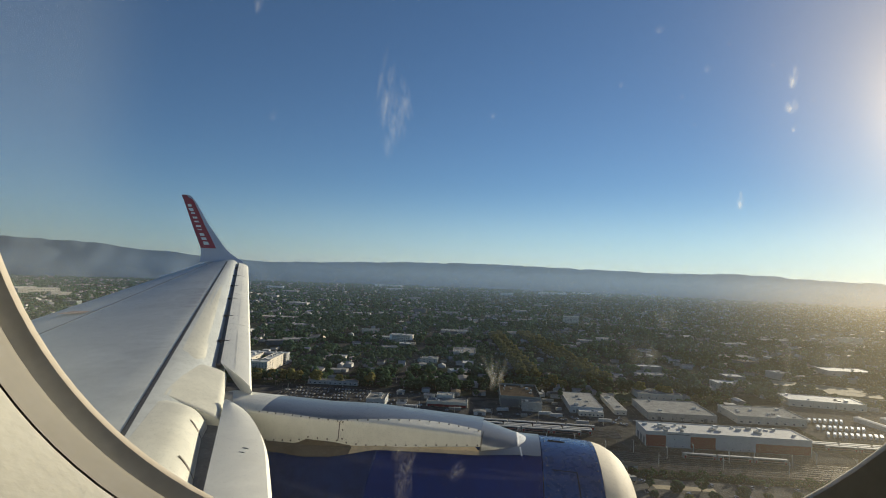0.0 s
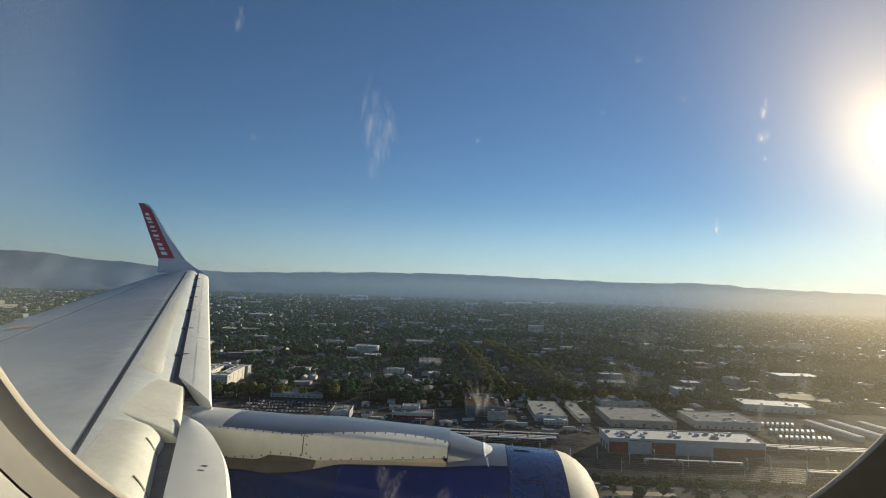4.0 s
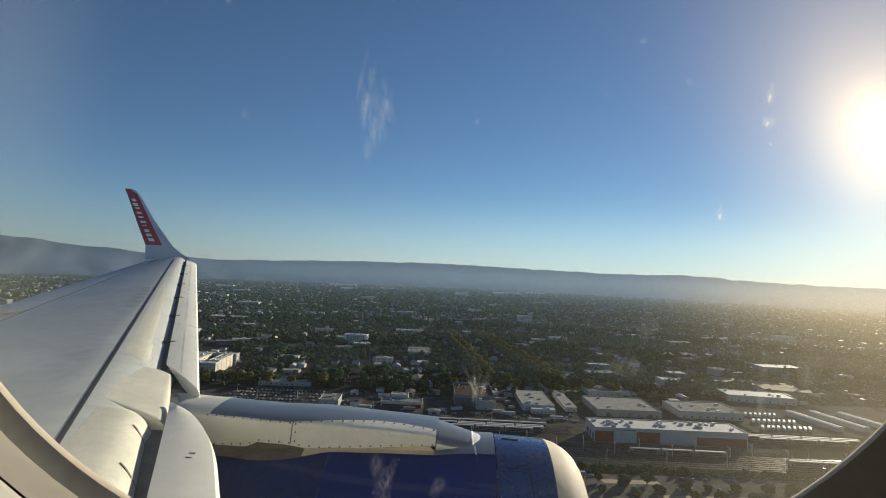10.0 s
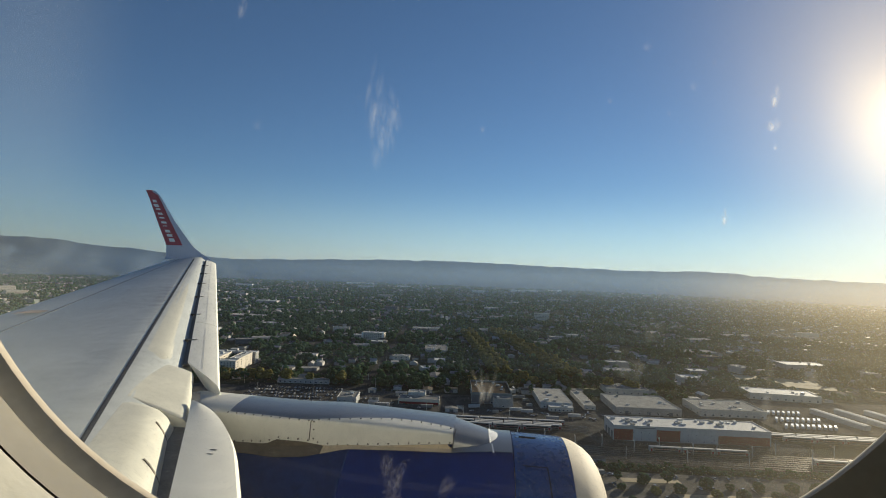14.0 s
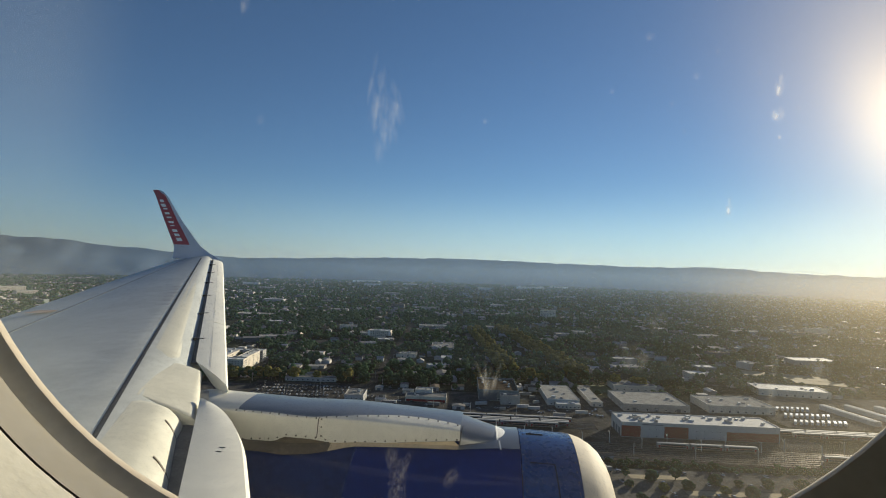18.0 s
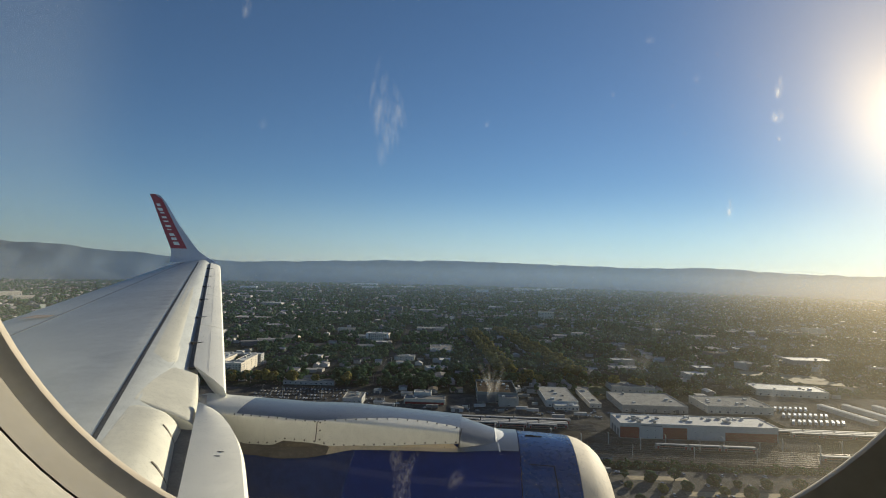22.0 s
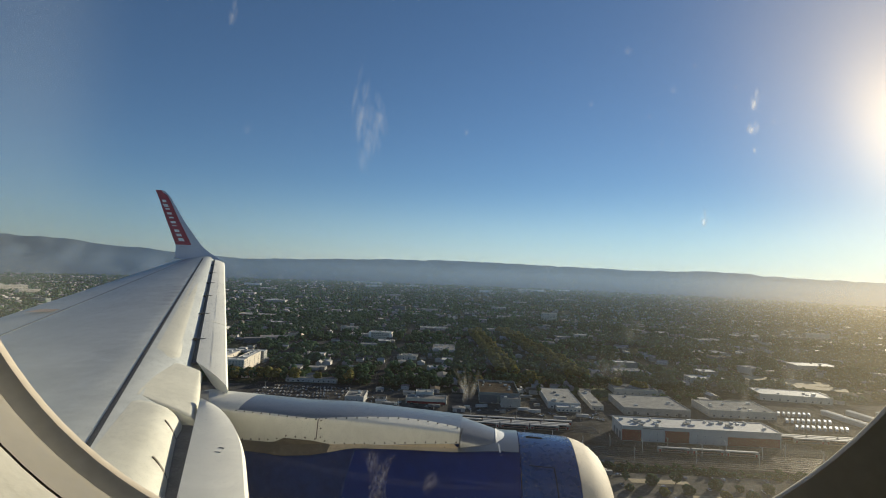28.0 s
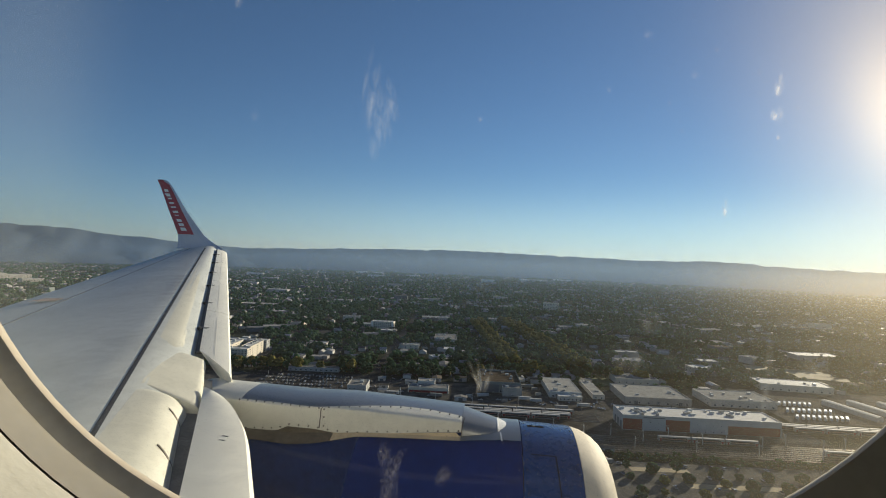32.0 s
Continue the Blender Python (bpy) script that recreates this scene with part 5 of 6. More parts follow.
block("long cream office building behind trees", -1400, 1610, 60, 26, 14, M_CREAM, M_PALEROOF, 64, 2, 8, 2, (3.0, 2.2), 3, name="office_building", category="office", seed=51)
block("low cream shopping block with pale roofs", -980, 1240, 70, 30, 8, M_CREAM, M_PALEROOF, 60, 2, 14, 5, (2.6, 2.0), 5, name="store", category="store", seed=52)
block("low cream shopping block with pale roofs", -700, 1120, 60, 26, 7, M_CREAM, M_PALEROOF, 50, 2, 12, 5, (2.6, 2.0), 5, name="store", category="store", seed=53)
for k, (x, y, L, D, H, turn) in enumerate(((-480, 1010, 46, 18, 7, 30), (-395, 985, 34, 22, 8, 5), (-250, 900, 50, 20, 6, 24), (-330, 1110, 40, 22, 7, 40), (-160, 1090, 34, 18, 8, 12), (-420, 770, 40, 14, 8, 14), (-120, 760, 30, 16, 6, 5), (-60, 870, 26, 18, 7, 20),
                                          (20, 790, 24, 14, 6, 5), (100, 770, 22, 16, 6, 95), (-560, 1180, 44, 24, 8, 26), (330, 760, 40, 20, 6, 12), (420, 730, 46, 22, 7, 6), (240, 1010, 36, 20, 7, 5), (330, 1150, 44, 22, 8, 10))):
    block("low pale building with a flat roof among trees", x, y, L, D, H, (M_CREAM, M_STUCCO)[k % 2], (M_PALEROOF, M_GREYROOF, M_WHITEROOF)[k % 3], turn, 2, max(3, int(L / 8)), 2, (2.0, 1.5), 4, name="low_building", category="building", seed=120 + k)
for k, (x, y, L, D, H) in enumerate(((-1800, 4060, 170, 60, 12), (-865, 3880, 200, 60, 12), (354, 3680, 190, 60, 11), (614, 4000, 130, 50, 10), (-857, 2053, 58, 30, 10), (-640, 3300, 110, 50, 11), (-430, 3550, 90, 40, 12), (90, 3300, 80, 40, 12),
                                    (-1250, 2900, 90, 40, 10), (-980, 2500, 80, 36, 9), (-330, 2400, 70, 34, 9), (480, 2600, 90, 36, 9), (250, 2250, 60, 30, 8), (730, 1300, 80, 36, 7), (600, 1180, 60, 30, 7),
                                    (-620, 1750, 70, 34, 8), (-760, 1500, 60, 30, 8), (-60, 1650, 60, 26, 8), (160, 1880, 50, 26, 8), (-300, 1480, 50, 26, 7), (520, 980, 60, 30, 7), (640, 890, 70, 34, 7))):
    block("long pale industrial hall with a white roof", x, y, L, D, H, M_WHITE if y > 2800 else M_STUCCO, M_PALEROOF if y > 2800 or k % 3 == 0 else M_WHITEROOF, TURN + (k % 3) * 4, 1, min(4, int(L / 9)), 0, (4, 2.4), 2, name="industrial_hall", category="hall", seed=60 + k)

# long canopies and a low store beside the bus yard
for k, (x, y, ln) in enumerate(((520, 540, 62), (548, 545, 62), (578, 550, 58))):
    gabled("long narrow canopy with a white metal roof", x, y, 7, ln, 4.5, 0.7, M_METALWALL, M_PALEROOF, 14, name="canopy", category="canopy", doors=0)
block("wide low store with a white roof", 470, 655, 78, 34, 7, M_CREAM, M_PALEROOF, -4, 1, 9, 3, (2.4, 1.8), 5, name="store", category="store", seed=71)

# smaller shops, schools and flats scattered through the town
rb = random.Random(42)
for k in range(120):
    d = 640 + 1500 * rb.random() ** 1.3
    az = radians(rb.uniform(-44, 44))
    x, y = ALONG + d * math.sin(az), d * math.cos(az)
    L, D, H = rb.uniform(18, 46), rb.uniform(12, 26), rb.choice((5, 6, 7, 9, 11))
    if y < 650 or not free(np.array([(x, y), (x + L, y), (x, y + D), (x + L, y + D), (x + L / 2, y + D / 2)]), 2.0).all():
        continue
    block("low pale building with a flat roof among trees", x, y, L, D, H, rb.choice((M_CREAM, M_STUCCO, M_HALL, M_SLATEGREY)), rb.choice((M_PALEROOF, M_WHITEROOF, M_GREYROOF, M_GREYROOF, M_TANROOF)), TURN + rb.choice((0, 0, 3, 18)), 0, 0, 0, (2, 1.5), 2, name="low_building", category="building", seed=300 + k)

# sheds and lot in the near corner
gabled("small shed with a ribbed pale roof", 90, 361, 14, 14, 4, 0.8, M_METALWALL, M_TANROOF, 4, name="shed", category="shed")
gabled("cream roofed shed beside parked cars", 94, 314, 14, 20, 5, 1.2, M_METALWALL, M_CREAM, 4, name="shed", category="shed")
block("flat cream roofed store", 92, 336, 13, 14, 5, M_METALWALL, M_CREAM, 4, 1, 3, 3, (1.4, 1.2), 2, name="store", category="store", seed=91)
block("long flat roofed shop with roof units", 66, 300, 13, 38, 5, M_STUCCO, M_WHITEROOF, 8, 1, 3, 8, (1.6, 1.4), 6, name="shop", category="shop", seed=92)
gabled("white warehouse with a pitched metal roof", 137, 324, 19, 52, 5.5, 2.0, M_DEPOT, M_PALEROOF, 3, doors=1)
gabled("white warehouse with a pitched metal roof", 158, 325, 20, 46, 5.5, 2.0, M_DEPOT, M_PALEROOF, 3, doors=1)
gabled("warehouse with a bluish metal roof", 180, 327, 20, 44, 5.5, 2.0, M_METALWALL, M_WHITEROOF, 3, doors=1)

for k, (x, y, L, D, H, turn) in enumerate(((34, 512, 9, 6, 3.2, 5), (48, 530, 7, 9, 3.4, 95), (36, 548, 10, 7, 3.6, 8), (118, 520, 12, 7, 3.4, 3), (60, 572, 12, 8, 3.6, 5), (88, 590, 10, 14, 4.2, 5), (62, 600, 9, 9, 3.4, 95),
                                             (28, 580, 8, 8, 3.2, 5), (112, 600, 14, 9, 4.2, 10), (300, 520, 12, 8, 3.6, 3), (-20, 500, 9, 6, 3.2, 4), (-40, 618, 12, 8, 3.4, 5), (205, 640, 12, 10, 4.0, 5), (-260, 530, 12, 8, 3.4, -3), (236, 405, 10, 6, 3.2, 3))):
    gabled("small weathered work shed in a yard", x, y, L, D, H, 0.9, (M_METALWALL, M_CREAM, M_STUCCO)[k % 3], (M_GREYROOF, M_WHITEROOF, M_TANROOF)[k % 3], turn, name="work_shed", category="shed", along="xy"[k % 2])

# ---- railway ----
def track_y(x, y0):
    t = min(1.0, max(0.0, (x - 40) / 220))
    return y0 + 0.03 * x - 27 * t * t * (3 - 2 * t) + 0.0009 * max(0.0, x - 430) ** 2


YARD = [490 - 4.6 * k for k in range(5)]
MAIN = [462 - 4.5 * k for k in range(8)]
verts, faces = [], []
for i in range(61):
    x = lerp(-420, 640, i / 60)
    a = track_y(x, MAIN[-1] - 5)
    b = max(track_y(x, MAIN[0] + 4), min(494 + 0.03 * x, 500)) if x < 250 else track_y(x, MAIN[0] + 8)
    verts += [(x, a, 0.22), (x, b, 0.22)]
for i in range(60):
    faces.append((2 * i, 2 * i + 2, 2 * i + 3, 2 * i + 1))
tagged(new("rail_bed", mesh_of("rail_bed", verts, faces, M_BALLAST, False)), "dark brown ballast bed of the railway", "railway", kind="structure")


def track(y0, curve, x0, x1):
    thing = tagged(new("railway_track"), "pair of steel rails on dark ballast", "track", group="tracks of the yard")
    for g in (-0.72, 0.72):
        bm = bmesh.new()
        ring = []
        for i in range(41):
            x = lerp(x0, x1, i / 40)
            y = (track_y(x, y0) if curve else y0 + 0.03 * x) + g
            ring.append([bm.verts.new((x, y + d, z)) for d, z in ((-0.08, 0.2), (0.08, 0.2), (0.08, 0.42), (-0.08, 0.42))])
        for p, q in zip(ring, ring[1:]):
            for k in range(4):
                bm.faces.new((p[k], q[k], q[(k + 1) % 4], p[(k + 1) % 4]))
        part("rail", bm, M_RAIL, thing)


for y0 in YARD:
    track(y0, False, -380, 250)
for y0 in YARD[1:4]:
    track(y0, False, 412, 640)
for y0 in MAIN:
    track(y0, True, -420, 640)

def tube_bm(p, q, r, seg=8):
    p, q = Vector(p), Vector(q)
    bm = bmesh.new()
    bmesh.ops.create_cone(bm, segments=seg, radius1=r, radius2=r * 0.75, depth=(q - p).length, cap_ends=True)
    bm.transform(Matrix.Translation((p + q) / 2) @ (q - p).to_track_quat("Z", "Y").to_matrix().to_4x4())
    return bm


box_wheel = shared("wheel", tube_bm((0, -0.07, 0), (0, 0.07, 0), 0.43, 12), M_RAIL)

# a passenger coach: body, roof, window bands, stripe, doors, wheel sets
coach = tagged(new("rail_coach"), "silver double-deck rail coach with a red stripe, on rails", "rail coach", group="coaches in the yard")
part("body", box_bm(-12.6, -1.5, 1.0, 12.6, 1.5, 4.4, 0.15), M_SILVERCOACH, coach)
part("roof", box_bm(-12.5, -1.35, 4.405, 12.5, 1.35, 4.85, 0.2), M_COACHROOF, coach)
for z in (1.6, 3.2):
    part("window_band", box_bm(-9.6, -1.54, z - 0.1, 9.6, 1.54, z + 0.85), M_GLASS, coach, "dark window band")
part("stripe", box_bm(-12.4, -1.53, 2.65, 12.4, 1.53, 2.95), M_BRICKRED, coach, "red stripe")
for x in (-10.8, 10.8):
    part("door", box_bm(x - 0.7, -1.545, 1.1, x + 0.7, 1.545, 3.1), M_BRICKRED, coach)
for x in (-8.5, 8.5):
    bogie = part("bogie", box_bm(x - 1.5, -1.0, 0.6, x + 1.5, 1.0, 1.1, 0.1), M_DARK, coach)
    for dx in (-1.0, 1.0):
        part("wheel", box_wheel, None, bogie).location = (x + dx, -0.72, 0.85)
first = True
for y0, curve, xs in ((YARD[0], 0, [112 + 26.2 * k for k in range(5)]), (YARD[1], 0, [-18 + 26.2 * k for k in range(5)]), (YARD[2], 0, [134 + 26.2 * k for k in range(4)]), (YARD[3], 0, [60, 86.2, 160, 186.2]), (YARD[4], 0, [150, 176.2, 202.4]), (YARD[3], 0, [212.4]), (YARD[0], 0, [-18, 8.2, 34.4, 60.6]),
                      (YARD[0], 0, [-150, -123.8, -97.6]), (MAIN[0], 1, [120, 146, 172]), (MAIN[2], 1, [190, 216]), (YARD[2], 0, [-250, -223.8, -197.6, -171.4]), (YARD[1], 0, [420, 446.2, 472.4, 498.6]), (YARD[2], 0, [417.4, 443.6, 470, 496.2]), (YARD[3], 0, [430, 456.2, 482.4]), (MAIN[1], 1, [300, 326.2, 352.4]), (MAIN[4], 1, [420, 446.2])):
    for x in xs:
        y = track_y(x, y0) if curve else y0 + 0.03 * x
        m = pose(x, y, 0, 0, 0, math.degrees(math.atan2(track_y(x + 1, y0) - track_y(x - 1, y0), 2)) if curve else 1.7)
        if first:
            coach.matrix_world = m
            first = False
        else:
            copy_thing(coach, m)

# overhead line poles
pole = tagged(new("line_pole"), "grey steel overhead line pole with an arm", "pole", group="poles along the tracks")


part("mast", tube_bm((0, 0, 0), (0, 0, 9.5), 0.27), M_POLE, pole)
part("arm", tube_bm((0, 0, 8), (0, 5.5, 8.6), 0.12), M_POLE, pole)
part("brace", tube_bm((0, 0, 6.6), (0, 3, 8.25), 0.08), M_POLE, pole)
part("insulator", tube_bm((0, 4.6, 7.6), (0, 4.6, 8.4), 0.14), M_BRICKRED, pole)
first = True
for k in range(19):
    x = -300 + 46 * k
    for y0, flip in ((MAIN[0] + 3, 0), (MAIN[5] - 2.2, 180), (MAIN[2] + 2.2, 0)):
        m = pose(x + (12 if flip else 23 if y0 < MAIN[0] else 0), track_y(x, y0), 0.2, 0, 0, flip)
        if first:
            pole.matrix_world = m
            first = False
        else:
            copy_thing(pole, m)


lamp = tagged(new("street_lamp"), "tall grey lamp post in an asphalt yard", "lamp", group="lamps in the yards")
part("mast", tube_bm((0, 0, 0), (0, 0, 9), 0.14), M_POLE, lamp)
arm = part("arm", tube_bm((0, 0, 8.9), (1.6, 0, 9.2), 0.07), M_POLE, lamp)
part("lamp_head", box_bm(1.3, -0.18, 9.1, 2.1, 0.18, 9.28, 0.04), M_METALWALL, arm)
lamp.matrix_world = pose(34, 506, 0.1, 0, 0, 95)
for x, y, a in ((64, 520, 95), (100, 512, 95), (136, 512, 95), (180, 516, 95), (240, 514, 95), (300, 512, 95), (-60, 540, 3), (-20, 545, 3), (-90, 560, 3), (126, 345, 5), (126, 385, 5), (84, 330, 95), (150, 395, 95), (15, 640, 5), (15, 700, 5), (15, 760, 5), (30, 610, 95), (-40, 598, 95), (-120, 594, 95)):
    copy_thing(lamp, pose(x, y, 0.1, 0, 0, a))


# ---- parked cars ----
def car_thing(paint, label, tall):
    car = tagged(new("car"), label, "car", group="parked cars")
    prof = [(-2.2, 0.35), (-2.2, 0.85), (-1.9, 0.95), (1.0, 0.95), (2.15, 0.75), (2.2, 0.35)]
    cab = [(-1.9, 0.95), (-1.45, 1.35 + tall), (0.25, 1.35 + tall), (1.0, 0.95)]
    for name, p, w, mat, lab in (("body", prof, 0.88, paint, ""), ("cabin_glass", cab, 0.80, M_GLASS, "dark car windows"), ("roof", [(-1.4, 1.352 + tall), (-1.3, 1.42 + tall), (0.1, 1.42 + tall), (0.2, 1.352 + tall)], 0.72, paint, "")):
        bm = bmesh.new()
        a, b = [bm.verts.new((x, -w, z)) for x, z in p], [bm.verts.new((x, w, z)) for x, z in p]
        bm.faces.new(a[::-1]), bm.faces.new(b)
        for k in range(len(p)):
            j = (k + 1) % len(p)
            bm.faces.new((a[k], a[j], b[j], b[k]))
        bmesh.ops.recalc_face_normals(bm, faces=bm.faces)
        part(name, bm, mat, car, lab)
    tyre = shared("tyre", tube_bm((0, -0.1, 0), (0, 0.1, 0), 0.33, 12), M_TYRE)
    for x in (-1.4, 1.35):
        for y in (-0.82, 0.82):
            w = part("wheel", tyre, None, car)
            w.location = (x, y, 0.33)
    return car


cars = [car_thing(M_CAR, "parked car in an open lot", 0.0), car_thing(M_CARWHITE, "white parked car in an open lot", 0.05), car_thing(M_CAR, "tall parked car in an open lot", 0.3)]
spots = []
rr = random.Random(5)
for r in range(5):
    for k in range(24):
        if rr.random() < 0.8:
            spots.append((-95 + k * 4.0 + rr.uniform(-0.3, 0.3), 526 + r * 13.5 + k * 0.25, 94 + rr.uniform(-4, 4)))
for x0, y0, dx, dy, n, a in ((100, 398, 6.5, -3.0, 7, 20), (106, 382, 5.5, -4.2, 7, 25), (112, 366, 4.8, -5.0, 6, 30), (118, 352, 2.0, -6.0, 6, 10), (129, 372, 0.6, -6.2, 8, 5), (64, 345, 1.2, 5.5, 6, 100), (146, 398, 7, -1, 6, 0), (205, 392, 8, -2, 6, 10), (112, 330, 3.0, -5.5, 4, 35)):
    for k in range(n):
        if rr.random() < 0.85:
            spots.append((x0 + dx * k + rr.uniform(-1, 1), y0 + dy * k + rr.uniform(-1, 1), a + rr.uniform(-12, 12)))
for r in range(6):
    for k in range(22):
        if rr.random() < 0.55:
            spots.append((242 + k * 9.4 + rr.uniform(-1, 1), 293 + r * 18 + k * 0.6, 94 + rr.uniform(-8, 8)))
for k in range(12):
    spots.append((-330 + k * 5 + rr.uniform(-1, 1), 548 + rr.choice((0, 9)) + k * 0.2, 95 + rr.uniform(-5, 5)))
for k in range(20):
    spots.append((20 + k * 14 + rr.uniform(-3, 3), 535 + rr.uniform(-12, 6), rr.uniform(0, 180)))
for k in range(16):
    spots.append((rr.uniform(-185, -75), 876 + rr.uniform(0, 48) - 0, 5 + rr.choice((0, 90))))
for k in range(26):
    spots.append((rr.uniform(15, 130), rr.uniform(505, 640), rr.choice((5, 95)) + rr.uniform(-8, 8)))
for k in range(20):
    spots.append((rr.uniform(180, 420), rr.uniform(522, 548), rr.choice((3, 93)) + rr.uniform(-8, 8)))
BLOCKS = [t for t in TAKEN if t[2] < 160 and t[3] < 75 and (t[2], t[3]) != (120, 60)]
placed = 0
for x, y, a in spots:
    hit = False
    for bx, by, L, D, turn in BLOCKS:
        c, s = math.cos(radians(turn)), math.sin(radians(turn))
        u, v = (x - bx) * c + (y - by) * s, -(x - bx) * s + (y - by) * c
        hit |= -2.5 < u < L + 2.5 and -2.5 < v < D + 2.5
    if hit:
        continue
    m = pose(x, y, level(x, y) + 0.003, 0, 0, a)
    src = cars[(placed * 7 + int(x * 3)) % 3]
    if placed < 3:
        cars[placed].matrix_world = m
    else:
        copy_thing(src, m)
    placed += 1


# ---- vans, trailers and containers in the yards ----
trailer = tagged(new("trailer"), "white box trailer parked in a yard", "trailer", group="trailers in the yards")
part("box", box_bm(-6, -1.25, 1.1, 6, 1.25, 3.9, 0.08), M_TRAILER, trailer)
part("chassis", box_bm(-5.8, -0.9, 0.75, 5.8, 0.9, 1.098), M_DARK, trailer)
tyre = shared("tyre", tube_bm((0, -0.15, 0), (0, 0.15, 0), 0.5, 12), M_TYRE)
for x in (-4.6, -3.4, 4.4):
    for y in (-1.05, 1.05):
        part("wheel", tyre, None, trailer).location = (x, y, 0.5)
box = tagged(new("container"), "painted steel shipping container in a yard", "container", group="containers in the yards")
part("body", box_bm(-3, -1.2, 0.0, 3, 1.2, 2.6, 0.05), M_GATE, box)
for y in (-0.6, 0.6):
    part("door", box_bm(3.005, y - 0.55, 0.2, 3.05, y + 0.55, 2.5), M_GATE, box)
for k in range(8):
    part("rib", box_bm(-2.7 + 0.77 * k, -1.24, 0.2, -2.6 + 0.77 * k, 1.24, 2.5), M_GATE, box)
yard = []
for x0, x1, y0, y1, n in ((-320, -230, 505, 560, 14), (30, 66, 505, 545, 6), (70, 250, 512, 545, 9), (250, 420, 505, 535, 7), (-70, 10, 500, 515, 6), (190, 215, 560, 640, 8), (310, 326, 550, 620, 8), (60, 120, 410, 425, 4), (205, 235, 320, 400, 8)):
    for k in range(n):
        yard.append((rr.uniform(x0, x1), rr.uniform(y0, y1), rr.choice((3, 93, 3, 20))))
got = [False, False]
for k, (x, y, a) in enumerate(yard):
    if any(-4 < (x - bx) * math.cos(radians(tu)) + (y - by) * math.sin(radians(tu)) < L + 4 and -4 < -(x - bx) * math.sin(radians(tu)) + (y - by) * math.cos(radians(tu)) < D + 4 for bx, by, L, D, tu in BLOCKS):
        continue
    src = 0 if k % 3 else 1
    m = pose(x, y, level(x, y) + 0.003, 0, 0, a)
    if not got[src]:
        (trailer, box)[src].matrix_world = m
        got[src] = True
    else:
        copy_thing((trailer, box)[src], m)

# ---- buses in their yard ----
bus = tagged(new("bus"), "white city bus parked in a yard", "bus", group="buses in the yard")
part("body", box_bm(-6, -1.25, 0.45, 6, 1.25, 2.95, 0.12), M_CARWHITE, bus)
part("window_band", box_bm(-5.6, -1.28, 1.5, 5.7, 1.28, 2.4), M_GLASS, bus, "dark window band")
part("roof_unit", box_bm(-3.5, -0.8, 2.955, 0.5, 0.8, 3.25, 0.06), M_METALWALL, bus)
for x in (-3.6, 3.8):
    for y in (-1.1, 1.1):
        part("wheel", tyre, None, bus).location = (x, y, 0.5)
first = True
for r, (x0, y0, n) in enumerate(((446, 536, 10), (450, 560, 9), (455, 586, 8))):
    for k in range(n):
        m = pose(x0 + k * 5.2 + rr.uniform(-0.4, 0.4), y0 + k * 0.3, 0.073, 0, 0, 62 + rr.uniform(-2, 2))
        if first:
            bus.matrix_world = m
            first = False
        elif rr.random() < 0.9:
            copy_thing(bus, m)

# ---- trees ----
def crown_mesh(name, r, h, base, clumps, mat, seed):
    """A crown of many uneven clumps of leaves with gaps between them."""
    g = np.random.default_rng(seed)
    ico = bmesh.new()
    bmesh.ops.create_icosphere(ico, subdivisions=2, radius=1)
    v0 = np.array([v.co[:] for v in ico.verts])
    f0 = np.array([[v.index for v in f.verts] for f in ico.faces])
    ico.free()
    vs, fs = [], []
    for i in range(clumps):
        d = g.normal(0, 1, 3)
        d /= np.linalg.norm(d)
        d *= g.uniform(0.45, 1.0) ** 0.5
        c = np.array([d[0] * r * 0.85, d[1] * r * 0.85, base + h / 2 + d[2] * h * 0.45])
        s = g.uniform(0.24, 0.42) * r
        vs.append(v0 * g.uniform(0.72, 1.22, (len(v0), 1)) * s * np.array([1, 1, 0.75]) + c)
        fs.append(f0 + i * len(v0))
    me = bpy.data.meshes.new(name)
    me.from_pydata(np.concatenate(vs).tolist(), [], np.concatenate(fs).tolist())
    me.materials.append(mat)
    me.polygons.foreach_set("use_smooth", [True] * len(me.polygons))
    return me


def tree_thing(r, h, trunk, mat, label, seed, name="tree"):
    tree = tagged(new(name), label, "tree", group="street trees")
    bm = tube_bm((0, 0, -0.2), (0.1 * r, 0, trunk + h * 0.4), 0.07 * r + 0.1)
    g = random.Random(seed)
    for k in range(4):
        a = g.uniform(0, 6.28)
        b2 = tube_bm((0, 0, trunk * 0.8), (math.cos(a) * r * 0.6, math.sin(a) * r * 0.6, trunk + h * 0.5), 0.05 * r, 6)
        tmp = bpy.data.meshes.new("tmp")
        b2.to_mesh(tmp)
        b2.free()
        bm.from_mesh(tmp)
        bpy.data.meshes.remove(tmp)
    part("trunk", bm, M_BARK, tree)
    part("crown", crown_mesh("crown", r, h, trunk, 32, mat, seed), None, tree)
    return tree


kinds = [tree_thing(4.6, 8, 2.2, M_LEAF, "broad dark green street tree", 1), tree_thing(3.6, 9, 2.0, M_LEAF, "tall dark green street tree", 2), tree_thing(5.6, 9, 2.5, M_LEAF, "wide dark green tree", 3),
         tree_thing(5.0, 9, 2.5, M_LEAF2, "yellowing autumn street tree", 4), tree_thing(3.0, 12, 1.5, M_LEAF, "slim tall dark tree", 5), tree_thing(4.4, 5.6, 0.5, M_LEAF, "bushy dark green tree beside parked cars", 6), tree_thing(3.6, 4.6, 0.4, M_LEAF2, "bushy yellowing tree beside parked cars", 7)]
used = [False] * 7
wanted = []
